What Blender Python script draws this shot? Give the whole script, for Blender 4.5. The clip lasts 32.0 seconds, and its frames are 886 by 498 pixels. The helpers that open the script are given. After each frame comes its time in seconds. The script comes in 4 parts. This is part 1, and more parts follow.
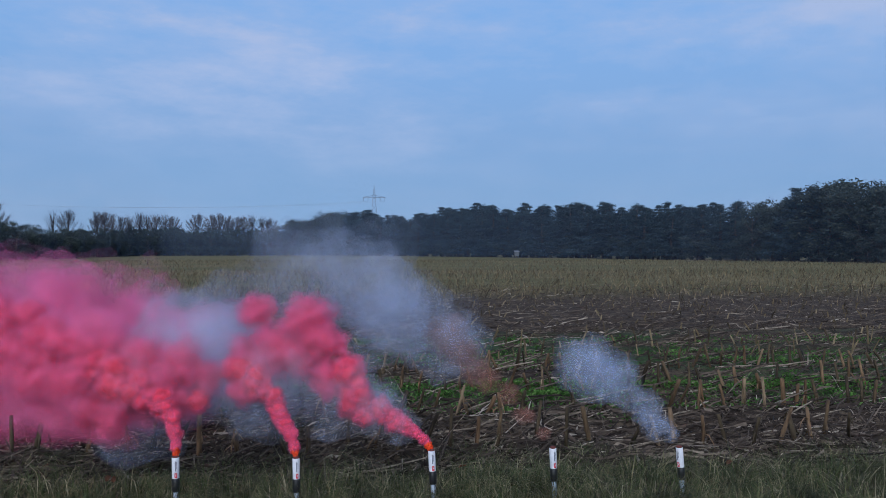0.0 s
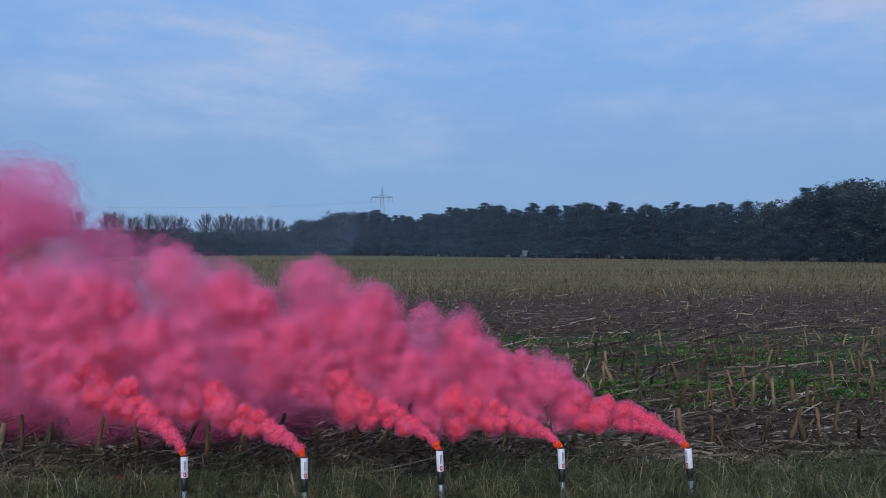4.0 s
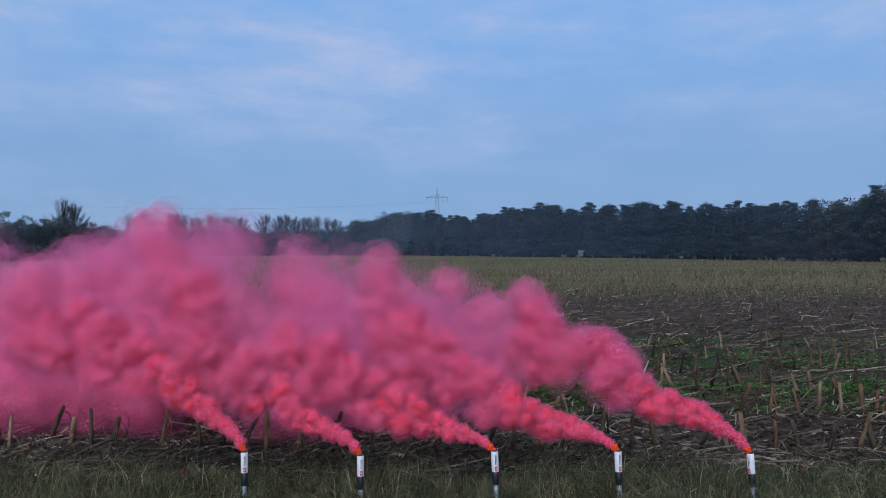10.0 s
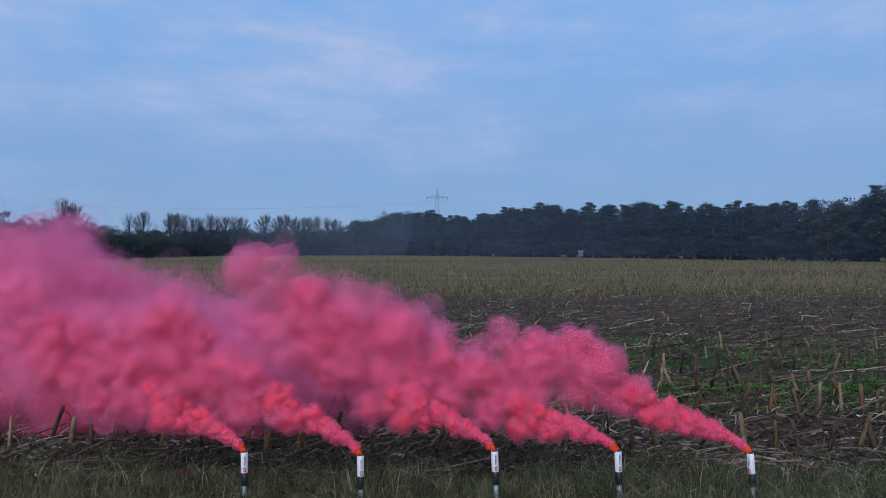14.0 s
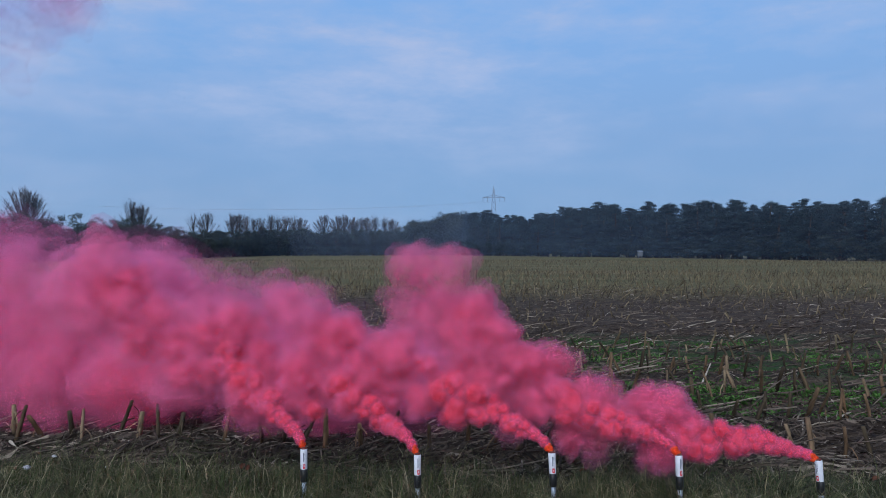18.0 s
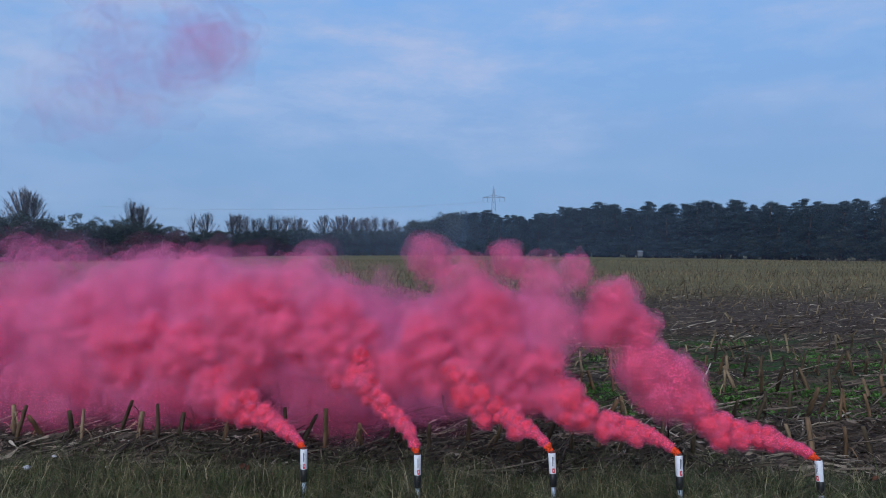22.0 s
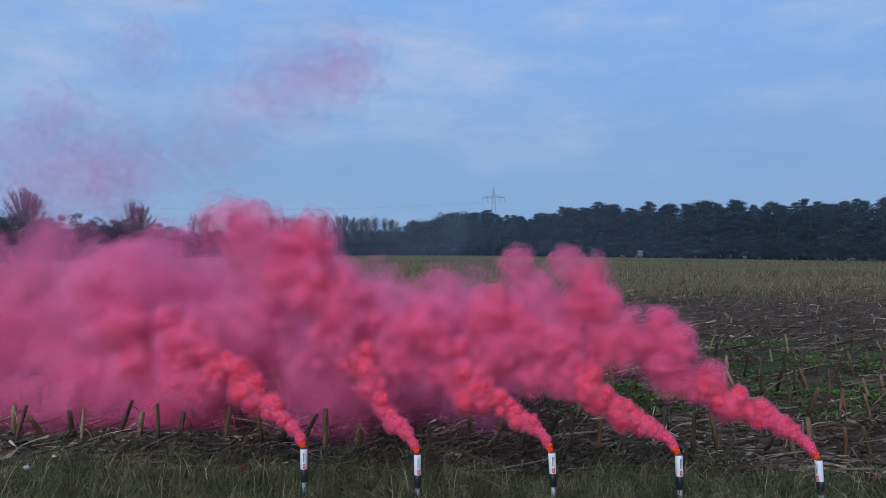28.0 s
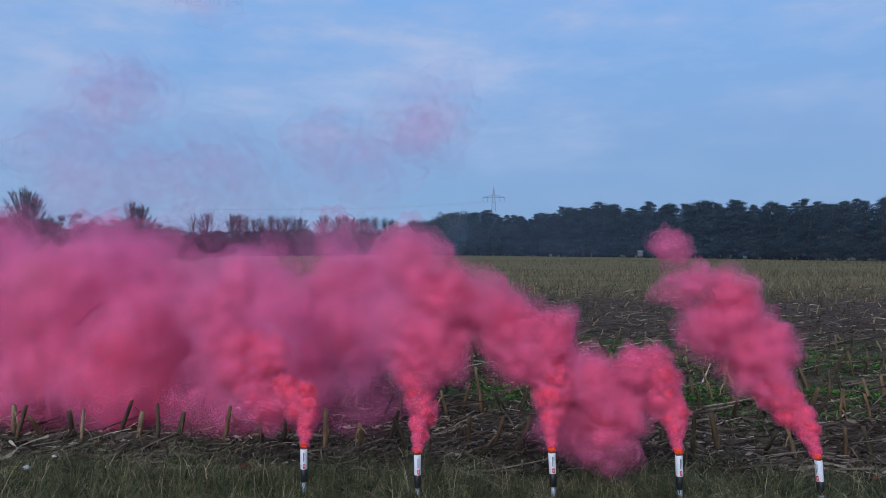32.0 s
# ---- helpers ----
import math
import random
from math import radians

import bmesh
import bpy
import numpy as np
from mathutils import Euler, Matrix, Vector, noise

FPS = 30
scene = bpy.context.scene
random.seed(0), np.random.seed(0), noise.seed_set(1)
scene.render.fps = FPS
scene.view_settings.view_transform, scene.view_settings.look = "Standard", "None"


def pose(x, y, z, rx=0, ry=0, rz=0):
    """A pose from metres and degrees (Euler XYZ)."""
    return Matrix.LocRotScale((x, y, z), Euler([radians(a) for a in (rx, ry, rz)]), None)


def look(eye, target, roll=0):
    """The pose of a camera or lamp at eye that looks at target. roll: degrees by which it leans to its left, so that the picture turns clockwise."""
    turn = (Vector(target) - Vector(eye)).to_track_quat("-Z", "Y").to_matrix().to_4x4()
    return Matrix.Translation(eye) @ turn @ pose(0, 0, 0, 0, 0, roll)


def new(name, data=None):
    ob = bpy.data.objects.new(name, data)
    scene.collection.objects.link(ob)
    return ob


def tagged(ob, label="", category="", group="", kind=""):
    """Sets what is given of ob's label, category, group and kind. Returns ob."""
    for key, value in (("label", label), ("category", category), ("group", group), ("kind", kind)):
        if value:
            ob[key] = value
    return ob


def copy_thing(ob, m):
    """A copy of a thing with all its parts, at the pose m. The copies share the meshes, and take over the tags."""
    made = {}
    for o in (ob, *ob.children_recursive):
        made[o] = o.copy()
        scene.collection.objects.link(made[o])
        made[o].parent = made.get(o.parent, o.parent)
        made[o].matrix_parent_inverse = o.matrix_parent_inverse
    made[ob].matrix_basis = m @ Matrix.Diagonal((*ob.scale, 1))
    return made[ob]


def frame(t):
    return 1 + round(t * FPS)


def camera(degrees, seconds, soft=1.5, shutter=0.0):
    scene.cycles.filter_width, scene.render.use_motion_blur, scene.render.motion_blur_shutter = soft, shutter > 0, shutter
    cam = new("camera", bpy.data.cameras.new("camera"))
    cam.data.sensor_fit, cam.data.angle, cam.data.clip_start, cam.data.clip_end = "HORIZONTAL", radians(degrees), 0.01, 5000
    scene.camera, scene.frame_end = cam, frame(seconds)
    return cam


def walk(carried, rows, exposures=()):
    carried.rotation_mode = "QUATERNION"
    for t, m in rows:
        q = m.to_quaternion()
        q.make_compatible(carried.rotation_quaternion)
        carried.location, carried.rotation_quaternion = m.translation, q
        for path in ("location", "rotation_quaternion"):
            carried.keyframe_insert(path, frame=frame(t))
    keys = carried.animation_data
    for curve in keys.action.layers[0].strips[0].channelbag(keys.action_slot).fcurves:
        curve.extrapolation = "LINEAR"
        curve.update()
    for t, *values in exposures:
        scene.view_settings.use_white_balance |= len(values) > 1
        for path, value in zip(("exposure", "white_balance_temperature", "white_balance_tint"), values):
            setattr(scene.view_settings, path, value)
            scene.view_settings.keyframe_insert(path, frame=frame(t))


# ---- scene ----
# ---- camera: a tripod at the field's edge, turned twice to the left ----
cam = camera(60.66, 32.0, soft=0.9)
EYE = (0.0, 0.0, 1.0)


def aim(azimuth, tilt, roll=0.0):
    return pose(*EYE, 90 + tilt, 0, -azimuth) @ pose(0, 0, 0, 0, 0, roll)


VIEW_A, VIEW_B, VIEW_C = aim(4.75, 0.26), aim(0.0, 0.26), aim(-4.28, 0.26)
walk(cam, [(0, VIEW_A), (3.6, VIEW_A), (5.4, VIEW_B), (14.6, VIEW_B), (16.4, VIEW_C), (32, VIEW_C)],
     exposures=[(0, 0.0, 5400, 10), (32, 0.0, 5400, 10)])
scene.cycles.transparent_max_bounces = 64

# ---- daylight: a hazy evening sky, soft low light from behind the camera ----
world = bpy.data.worlds.new("evening_sky")
scene.world = world
world.use_nodes = True
wn, wl = world.node_tree.nodes, world.node_tree.links
sky = wn.new("ShaderNodeTexSky")
sky.sky_type, sky.sun_disc = "NISHITA", False
sky.sun_elevation, sky.sun_rotation = radians(38), radians(193)
sky.air_density, sky.dust_density, sky.ozone_density = 1.0, 0.6, 2.0
wl.new(sky.outputs[0], wn["Background"].inputs[0])
wn["Background"].inputs[1].default_value = 0.10

sun = new("sun", bpy.data.lights.new("sun", "SUN"))
sun.data.energy, sun.data.angle, sun.data.color = 2.9, radians(75), (1.0, 0.95, 0.9)
sun.matrix_world = look((-3, -9, 10.4), (0, 4, 0))


# ---- materials ----
def material(name, build):
    m = bpy.data.materials.new(name)
    m.use_nodes = True
    nt = m.node_tree
    b = nt.nodes["Principled BSDF"]
    b.inputs["Roughness"].default_value = 0.85
    b.inputs["Specular IOR Level"].default_value = 0.2
    build(nt, b)
    return m


def node(nt, kind, **inputs):
    n = nt.nodes.new(kind)
    for key, value in inputs.items():
        n.inputs[key.replace("_", " ")].default_value = value
    return n


def ramp(nt, source, stops):
    r = nt.nodes.new("ShaderNodeValToRGB")
    e = r.color_ramp.elements
    while len(e) < len(stops):
        e.new(0.5)
    for k, (at, c) in enumerate(stops):
        e[k].position, e[k].color = at, (*c, 1)
    nt.links.new(source, r.inputs[0])
    return r.outputs[0]


def mix(nt, fac, a, b):
    n = nt.nodes.new("ShaderNodeMix")
    n.data_type = "RGBA"
    for socket, value in ((n.inputs[0], fac), (n.inputs[6], a), (n.inputs[7], b)):
        if isinstance(value, bpy.types.NodeSocket):
            nt.links.new(value, socket)
        elif isinstance(value, (int, float)):
            socket.default_value = value
        else:
            socket.default_value = (*value, 1)
    return n.outputs[2]


def grain(nt, scale, detail=4.0, coords="Object", stretch=(1, 1, 1), rough=0.55):
    tc = nt.nodes.new("ShaderNodeTexCoord")
    mp = nt.nodes.new("ShaderNodeMapping")
    mp.inputs["Scale"].default_value = stretch
    nt.links.new(tc.outputs[coords], mp.inputs[0])
    n = node(nt, "ShaderNodeTexNoise", Scale=scale, Detail=detail, Roughness=rough)
    nt.links.new(mp.outputs[0], n.inputs["Vector"])
    return n.outputs["Fac"]


def bump(nt, b, source, strength, distance):
    n = node(nt, "ShaderNodeBump", Strength=strength, Distance=distance)
    nt.links.new(source, n.inputs["Height"])
    nt.links.new(n.outputs[0], b.inputs["Normal"])


def band(nt, low, high, axis="Y"):
    """0 below low, 1 above high, along one axis of the world."""
    g = nt.nodes.new("ShaderNodeNewGeometry")
    s = nt.nodes.new("ShaderNodeSeparateXYZ")
    nt.links.new(g.outputs["Position"], s.inputs[0])
    r = nt.nodes.new("ShaderNodeMapRange")
    r.inputs["From Min"].default_value, r.inputs["From Max"].default_value = low, high
    nt.links.new(s.outputs[axis], r.inputs["Value"])
    return r.outputs[0]


def times(nt, a, b, op="MULTIPLY"):
    n = nt.nodes.new("ShaderNodeMath")
    n.operation = op
    n.use_clamp = True
    for k, value in enumerate((a, b)):
        if isinstance(value, (int, float)):
            n.inputs[k].default_value = value
        else:
            nt.links.new(value, n.inputs[k])
    return n.outputs[0]


def soil_build(nt, b):
    coarse, fine, patch = grain(nt, 1.3, 5), grain(nt, 38, 6, rough=0.7), grain(nt, 0.55, 3, stretch=(0.35, 1.6, 1))
    clods = grain(nt, 7, 7, stretch=(0.7, 1.3, 1), rough=0.72)
    speck = times(nt, times(nt, fine, 0.45), times(nt, clods, 0.55), "ADD")
    earth = ramp(nt, speck, [(0.36, (0.0106, 0.0072, 0.0056)), (0.5, (0.0375, 0.0252, 0.0172)), (0.64, (0.108, 0.077, 0.051))])
    litter = ramp(nt, speck, [(0.36, (0.0225, 0.0146, 0.0096)), (0.5, (0.076, 0.053, 0.0335)), (0.64, (0.21, 0.157, 0.1))])
    near = mix(nt, ramp(nt, coarse, [(0.42, (0, 0, 0)), (0.6, (1, 1, 1))]), earth, litter)
    green = ramp(nt, fine, [(0.3, (0.0128, 0.0272, 0.0064)), (0.7, (0.044, 0.096, 0.0176))])
    spots = times(nt, ramp(nt, patch, [(0.46, (0, 0, 0)), (0.56, (1, 1, 1))]), times(nt, band(nt, 4.3, 4.7), times(nt, 1.0, band(nt, 8.5, 10.0), "SUBTRACT")))
    near = mix(nt, times(nt, spots, 0.8), near, green)
    dark = mix(nt, 0.3, earth, litter)
    middle = mix(nt, times(nt, band(nt, 8.5, 10.5), 1.0), near, dark)
    far_grain = grain(nt, 13, 6, stretch=(1, 0.12, 1), rough=0.75)
    stubble = ramp(nt, far_grain, [(0.34, (0.0408, 0.0347, 0.0143)), (0.5, (0.117, 0.0918, 0.0408)), (0.66, (0.275, 0.214, 0.102))])
    far_patch = grain(nt, 0.09, 5, stretch=(0.35, 1.6, 1))
    stubble = mix(nt, ramp(nt, far_patch, [(0.42, (0, 0, 0)), (0.6, (0.6, 0.6, 0.6))]), stubble, (0.06, 0.068, 0.022))
    edge = times(nt, band(nt, 15.0, 20.0), times(nt, times(nt, clods, 1.6), 0.25, "SUBTRACT"), "ADD")
    nt.links.new(mix(nt, times(nt, band(nt, 15.0, 21.0), edge), middle, stubble), b.inputs["Base Color"])
    b.inputs["Roughness"].default_value = 0.95
    bump(nt, b, speck, 1.0, 0.05)


SOIL = material("stubble_soil", soil_build)


def tinted(name, stops, scale=14, rough=0.85, stretch=(1, 1, 1), island=True, relief=0.3, low=0.45, high=1.15, thin=0.0):
    def build(nt, b):
        if island:
            src = nt.nodes.new("ShaderNodeNewGeometry").outputs["Random Per Island"]
        else:
            src = nt.nodes.new("ShaderNodeObjectInfo").outputs["Random"]
        col = ramp(nt, src, stops)
        g = grain(nt, scale, 4, stretch=stretch)
        shade = ramp(nt, g, [(0.3, (low,) * 3), (0.66, (high,) * 3)])
        m = nt.nodes.new("ShaderNodeMix")
        m.data_type, m.blend_type = "RGBA", "MULTIPLY"
        m.inputs[0].default_value = 1.0
        nt.links.new(col, m.inputs[6])
        nt.links.new(shade, m.inputs[7])
        nt.links.new(m.outputs[2], b.inputs["Base Color"])
        b.inputs["Roughness"].default_value = rough
        if relief:
            bump(nt, b, g, relief, 0.01)
        if thin:
            through_leaf, both = nt.nodes.new("ShaderNodeBsdfTranslucent"), nt.nodes.new("ShaderNodeMixShader")
            both.inputs[0].default_value = thin
            nt.links.new(m.outputs[2], through_leaf.inputs[0])
            nt.links.new(b.outputs[0], both.inputs[1])
            nt.links.new(through_leaf.outputs[0], both.inputs[2])
            nt.links.new(both.outputs[0], nt.nodes["Material Output"].inputs[0])
    return material(name, build)


STALK = tinted("maize_stalk", [(0, (0.045, 0.0324, 0.0188)), (0.35, (0.085, 0.062, 0.034)), (0.7, (0.15, 0.088, 0.044)), (0.9, (0.20, 0.13, 0.07)), (1, (0.27, 0.20, 0.12))], 30, island=False, stretch=(1, 1, 0.2), low=0.3)
STALKS = tinted("maize_stalks", [(0, (0.044, 0.0323, 0.0196)), (0.4, (0.088, 0.0655, 0.0352)), (0.75, (0.147, 0.108, 0.0538)), (1, (0.264, 0.205, 0.117))], 30, stretch=(1, 1, 0.2))
STRAW = tinted("dry_straw", [(0, (0.026, 0.018, 0.0138)), (0.45, (0.064, 0.047, 0.035)), (0.8, (0.135, 0.103, 0.076)), (0.95, (0.26, 0.21, 0.155)), (1, (0.4, 0.34, 0.27))], 25)
GRASS = tinted("verge_grass", [(0, (0.034, 0.048, 0.0135)), (0.4, (0.07, 0.083, 0.027)), (0.68, (0.12, 0.111, 0.048)), (0.88, (0.208, 0.176, 0.091)), (1, (0.34, 0.29, 0.185))], 9, relief=0, low=0.2, high=1.2)
WEEDS = tinted("field_weeds", [(0, (0.042, 0.10, 0.015)), (0.6, (0.078, 0.165, 0.03)), (1, (0.13, 0.22, 0.055))], 6, relief=0)
# Needle and leaf colours are lifted and blued to stand in for distance haze.
PINE_HAZED = tinted("hazed_pine_needles", [(0, (0.034, 0.052, 0.060)), (0.6, (0.046, 0.066, 0.074)), (1, (0.062, 0.084, 0.082))], 0.3, relief=0, low=0.45, high=1.35, thin=0.35)
LEAF_HAZED = tinted("hazed_broad_leaves", [(0, (0.040, 0.054, 0.052)), (0.6, (0.058, 0.072, 0.062)), (1, (0.088, 0.09, 0.068))], 0.3, relief=0, low=0.45, high=1.35, thin=0.35)
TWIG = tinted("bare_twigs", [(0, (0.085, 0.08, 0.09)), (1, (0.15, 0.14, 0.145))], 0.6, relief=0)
BARK = tinted("bark", [(0, (0.05, 0.036, 0.028)), (1, (0.10, 0.075, 0.06))], 3, stretch=(1, 1, 0.2), island=False)


def plain(name, colour, rough=0.5, metal=0.0, wear=0.12, scale=60):
    def build(nt, b):
        g = grain(nt, scale, 5)
        dark = tuple(c * (1 - 2.5 * wear) for c in colour)
        nt.links.new(ramp(nt, g, [(0.3, dark), (0.6, colour)]), b.inputs["Base Color"])
        b.inputs["Roughness"].default_value, b.inputs["Metallic"].default_value = rough, metal
        b.inputs["Specular IOR Level"].default_value = 0.5
    return material(name, build)


PAPER = plain("white_paper", (0.62, 0.62, 0.64), 0.5, wear=0.06)
PRINT_RED = plain("red_print", (0.55, 0.02, 0.03), 0.5)
PRINT_GREY = plain("grey_print", (0.13, 0.13, 0.16), 0.5)
BLACK = plain("black_tape", (0.012, 0.012, 0.013), 0.35)
STEEL = plain("galvanised_steel", (0.34, 0.38, 0.42), 0.6, 0.8)
CHAR = plain("scorched_rim", (0.10, 0.02, 0.012), 0.8)
MAST = plain("weathered_mast", (0.24, 0.27, 0.32), 0.6, 0.3)
HUT = plain("grey_boards", (0.1, 0.11, 0.125), 0.8, scale=8)
DRY_LEAF = plain("brown_leaf", (0.16, 0.05, 0.02), 0.7)


def smoke(name, colour, thick, patchy=0.5, scale=1.6, glow=0.48):
    """Smoke of one density: every layer of a puff lets part of the light through."""
    m = bpy.data.materials.new(name)
    m.use_nodes = True
    nt = m.node_tree
    nt.nodes.remove(nt.nodes["Principled BSDF"])
    g = grain(nt, scale, 3)
    col = mix(nt, g, tuple(c * 0.8 for c in colour), tuple(min(1, c * 1.12) for c in colour))
    dif, tra, clear = nt.nodes.new("ShaderNodeBsdfDiffuse"), nt.nodes.new("ShaderNodeBsdfTranslucent"), nt.nodes.new("ShaderNodeBsdfTransparent")
    nt.links.new(col, dif.inputs[0])
    nt.links.new(col, tra.inputs[0])
    body, out = nt.nodes.new("ShaderNodeMixShader"), nt.nodes.new("ShaderNodeMixShader")
    body.inputs[0].default_value = glow
    nt.links.new(dif.outputs[0], body.inputs[1])
    nt.links.new(tra.outputs[0], body.inputs[2])
    r = nt.nodes.new("ShaderNodeMapRange")
    r.inputs["From Min"].default_value, r.inputs["From Max"].default_value = 0.3, 0.7
    r.inputs["To Min"].default_value, r.inputs["To Max"].default_value = thick * (1 - patchy), min(1, thick * (1 + patchy))
    nt.links.new(g, r.inputs["Value"])
    nt.links.new(r.outputs[0], out.inputs[0])
    nt.links.new(clear.outputs[0], out.inputs[1])
    nt.links.new(body.outputs[0], out.inputs[2])
    nt.links.new(out.outputs[0], nt.nodes["Material Output"].inputs[0])
    return m


SMOKE_ORANGE = smoke("orange_smoke", (0.98, 0.13, 0.04), 0.85)
SMOKE_CORE = smoke("dense_red_smoke", (0.95, 0.088, 0.118), 1.0, 0.0)
SMOKE_RED = smoke("red_smoke", (0.95, 0.10, 0.155), 0.40, 0.15)
SMOKE_PINK = smoke("pink_smoke", (0.98, 0.165, 0.30), 0.27, 0.3)
SMOKE_PALE = smoke("pale_pink_smoke", (0.96, 0.235, 0.415), 0.17, 0.6)
SMOKE_HAZE = smoke("magenta_smoke", (0.93, 0.26, 0.49), 0.075, 0.9)
SMOKE_WISP = smoke("thin_magenta_smoke", (0.88, 0.28, 0.55), 0.018, 0.9)
SMOKE_BROWN = smoke("brown_smoke", (0.42, 0.20, 0.15), 0.09, 0.9)
SMOKE_BLUE = smoke("bluish_smoke", (0.58, 0.64, 0.80), 0.042, 0.9)


# ---- making things ----
def mesh_of(name, verts, faces, mat, smooth=False):
    me = bpy.data.meshes.new(name)
    me.from_pydata(verts, [], faces)
    me.materials.append(mat)
    if smooth:
        me.polygons.foreach_set("use_smooth", [True] * len(me.polygons))
    me.update()
    return me


def part(name, bm, mat, parent=None, label="", smooth=False):
    me = bpy.data.meshes.new(name)
    bm.to_mesh(me)
    bm.free()
    me.materials.append(mat)
    if smooth:
        me.polygons.foreach_set("use_smooth", [True] * len(me.polygons))
    ob = new(name, me)
    ob.parent = parent
    if label:
        tagged(ob, label)
    return ob


def turned(profile, sides=20, at=(0, 0)):
    """A closed body of revolution from (radius, height) pairs."""
    bm = bmesh.new()
    rings = [[bm.verts.new((at[0] + r * math.cos(a), at[1] + r * math.sin(a), z)) for a in (2 * math.pi * k / sides for k in range(sides))] for r, z in profile]
    for lo, hi in zip(rings, rings[1:]):
        for k in range(sides):
            bm.faces.new((lo[k], lo[(k + 1) % sides], hi[(k + 1) % sides], hi[k]))
    bm.faces.new(rings[0][::-1])
    bm.faces.new(rings[-1])
    return bm


def rod(verts, faces, points, radii, sides=5):
    """Adds a bent, tapered rod to lists of vertices and faces."""
    rings = []
    for k, (p, r) in enumerate(zip(points, radii)):
        p = Vector(p)
        way = (Vector(points[min(k + 1, len(points) - 1)]) - Vector(points[max(k - 1, 0)])).normalized()
        side = way.cross(Vector((0.31, 0.17, 0.93))).normalized()
        up = way.cross(side)
        rings.append(range(len(verts), len(verts) + sides))
        for j in range(sides):
            a = 2 * math.pi * j / sides
            verts.append(tuple(p + side * (r * math.cos(a)) + up * (r * math.sin(a))))
    for lo, hi in zip(rings, rings[1:]):
        for j in range(sides):
            faces.append((lo[j], lo[(j + 1) % sides], hi[(j + 1) % sides], hi[j]))
    faces.append(tuple(rings[-1]))
    faces.append(tuple(rings[0])[::-1])


# ---- ground: one sheet to the horizon ----
def height(x, y):
    """The lie of the land: a shallow verge, furrows and clods, flat further off."""
    near = max(0.0, 1 - math.hypot(x, y - 4) / 45)
    z = 0.035 * noise.noise((x * 0.9, y * 1.3, 0)) + 0.03 * noise.noise((x * 3.1, y * 4.0, 5)) + 0.018 * noise.noise((x * 9, y * 11, 9))
    ridge = 0.02 * math.cos(2 * math.pi * (y - 3.75) / 0.8)
    verge = 0.5 - 0.5 * math.tanh((y - 3.35) * 3)
    return near * ((z + ridge) * (1 - 0.6 * verge)) + 0.02 * verge


def ground():
    us = np.linspace(-1, 1, 281)
    xs = np.sinh(us * 7.6) / np.sinh(7.6) * 3000
    vs = np.linspace(0, 1, 300)
    ys = np.concatenate([[-2500, -600, -150, -40, -10, -3, 0, 1.2], 1.8 + np.sinh(vs * 7.6) / np.sinh(7.6) * 4000])
    verts = [(x, y, height(x, y)) for y in ys for x in xs]
    n = len(xs)
    faces = [(j * n + i, j * n + i + 1, (j + 1) * n + i + 1, (j + 1) * n + i) for j in range(len(ys) - 1) for i in range(n - 1)]
    ob = new("ground", mesh_of("ground", verts, faces, SOIL, True))
    tagged(ob, "brown harvested maize field with straw litter and green patches", "ground", kind="structure")


ground()


# ---- maize stubble ----
def stump_mesh(rng, tall):
    verts, faces = [], []
    lean = (rng.uniform(-0.3, 0.3), rng.uniform(-0.2, 0.2))
    r = rng.uniform(0.0075, 0.0125)
    pts = [(lean[0] * tall * f + rng.uniform(-1, 1) * 0.003, lean[1] * tall * f, tall * f - 0.03 * (f == 0)) for f in (0, 0.3, 0.34, 0.66, 0.7, 1)]
    rod(verts, faces, pts, [r * 1.35, r * 1.1, r * 1.3, r, r * 1.15, r * 0.95], 7)
    for k in range(rng.choice((1, 2, 2, 3))):
        f = rng.uniform(0.3, 0.9)
        a = rng.uniform(0, 6.28)
        base = Vector((lean[0] * tall * f, lean[1] * tall * f, tall * f))
        out = Vector((math.cos(a), math.sin(a), 0))
        ln = rng.uniform(0.04, 0.11)
        across = Vector((-math.sin(a), math.cos(a), 0)) * 0.007
        strip = [base + out * ln * q + Vector((0, 0, ln * (0.5 * q - 1.3 * q * q))) for q in (0, 0.35, 0.7, 1)]
        i = len(verts)
        for q, p in enumerate(strip):
            w = across * (1 - 0.25 * q)
            verts += [tuple(p - w), tuple(p + w), tuple(p + Vector((0, 0, 0.002)))]
        for q in range(3):
            o = i + 3 * q
            faces += [(o, o + 2, o + 5, o + 3), (o + 2, o + 1, o + 4, o + 5)]
    return verts, faces


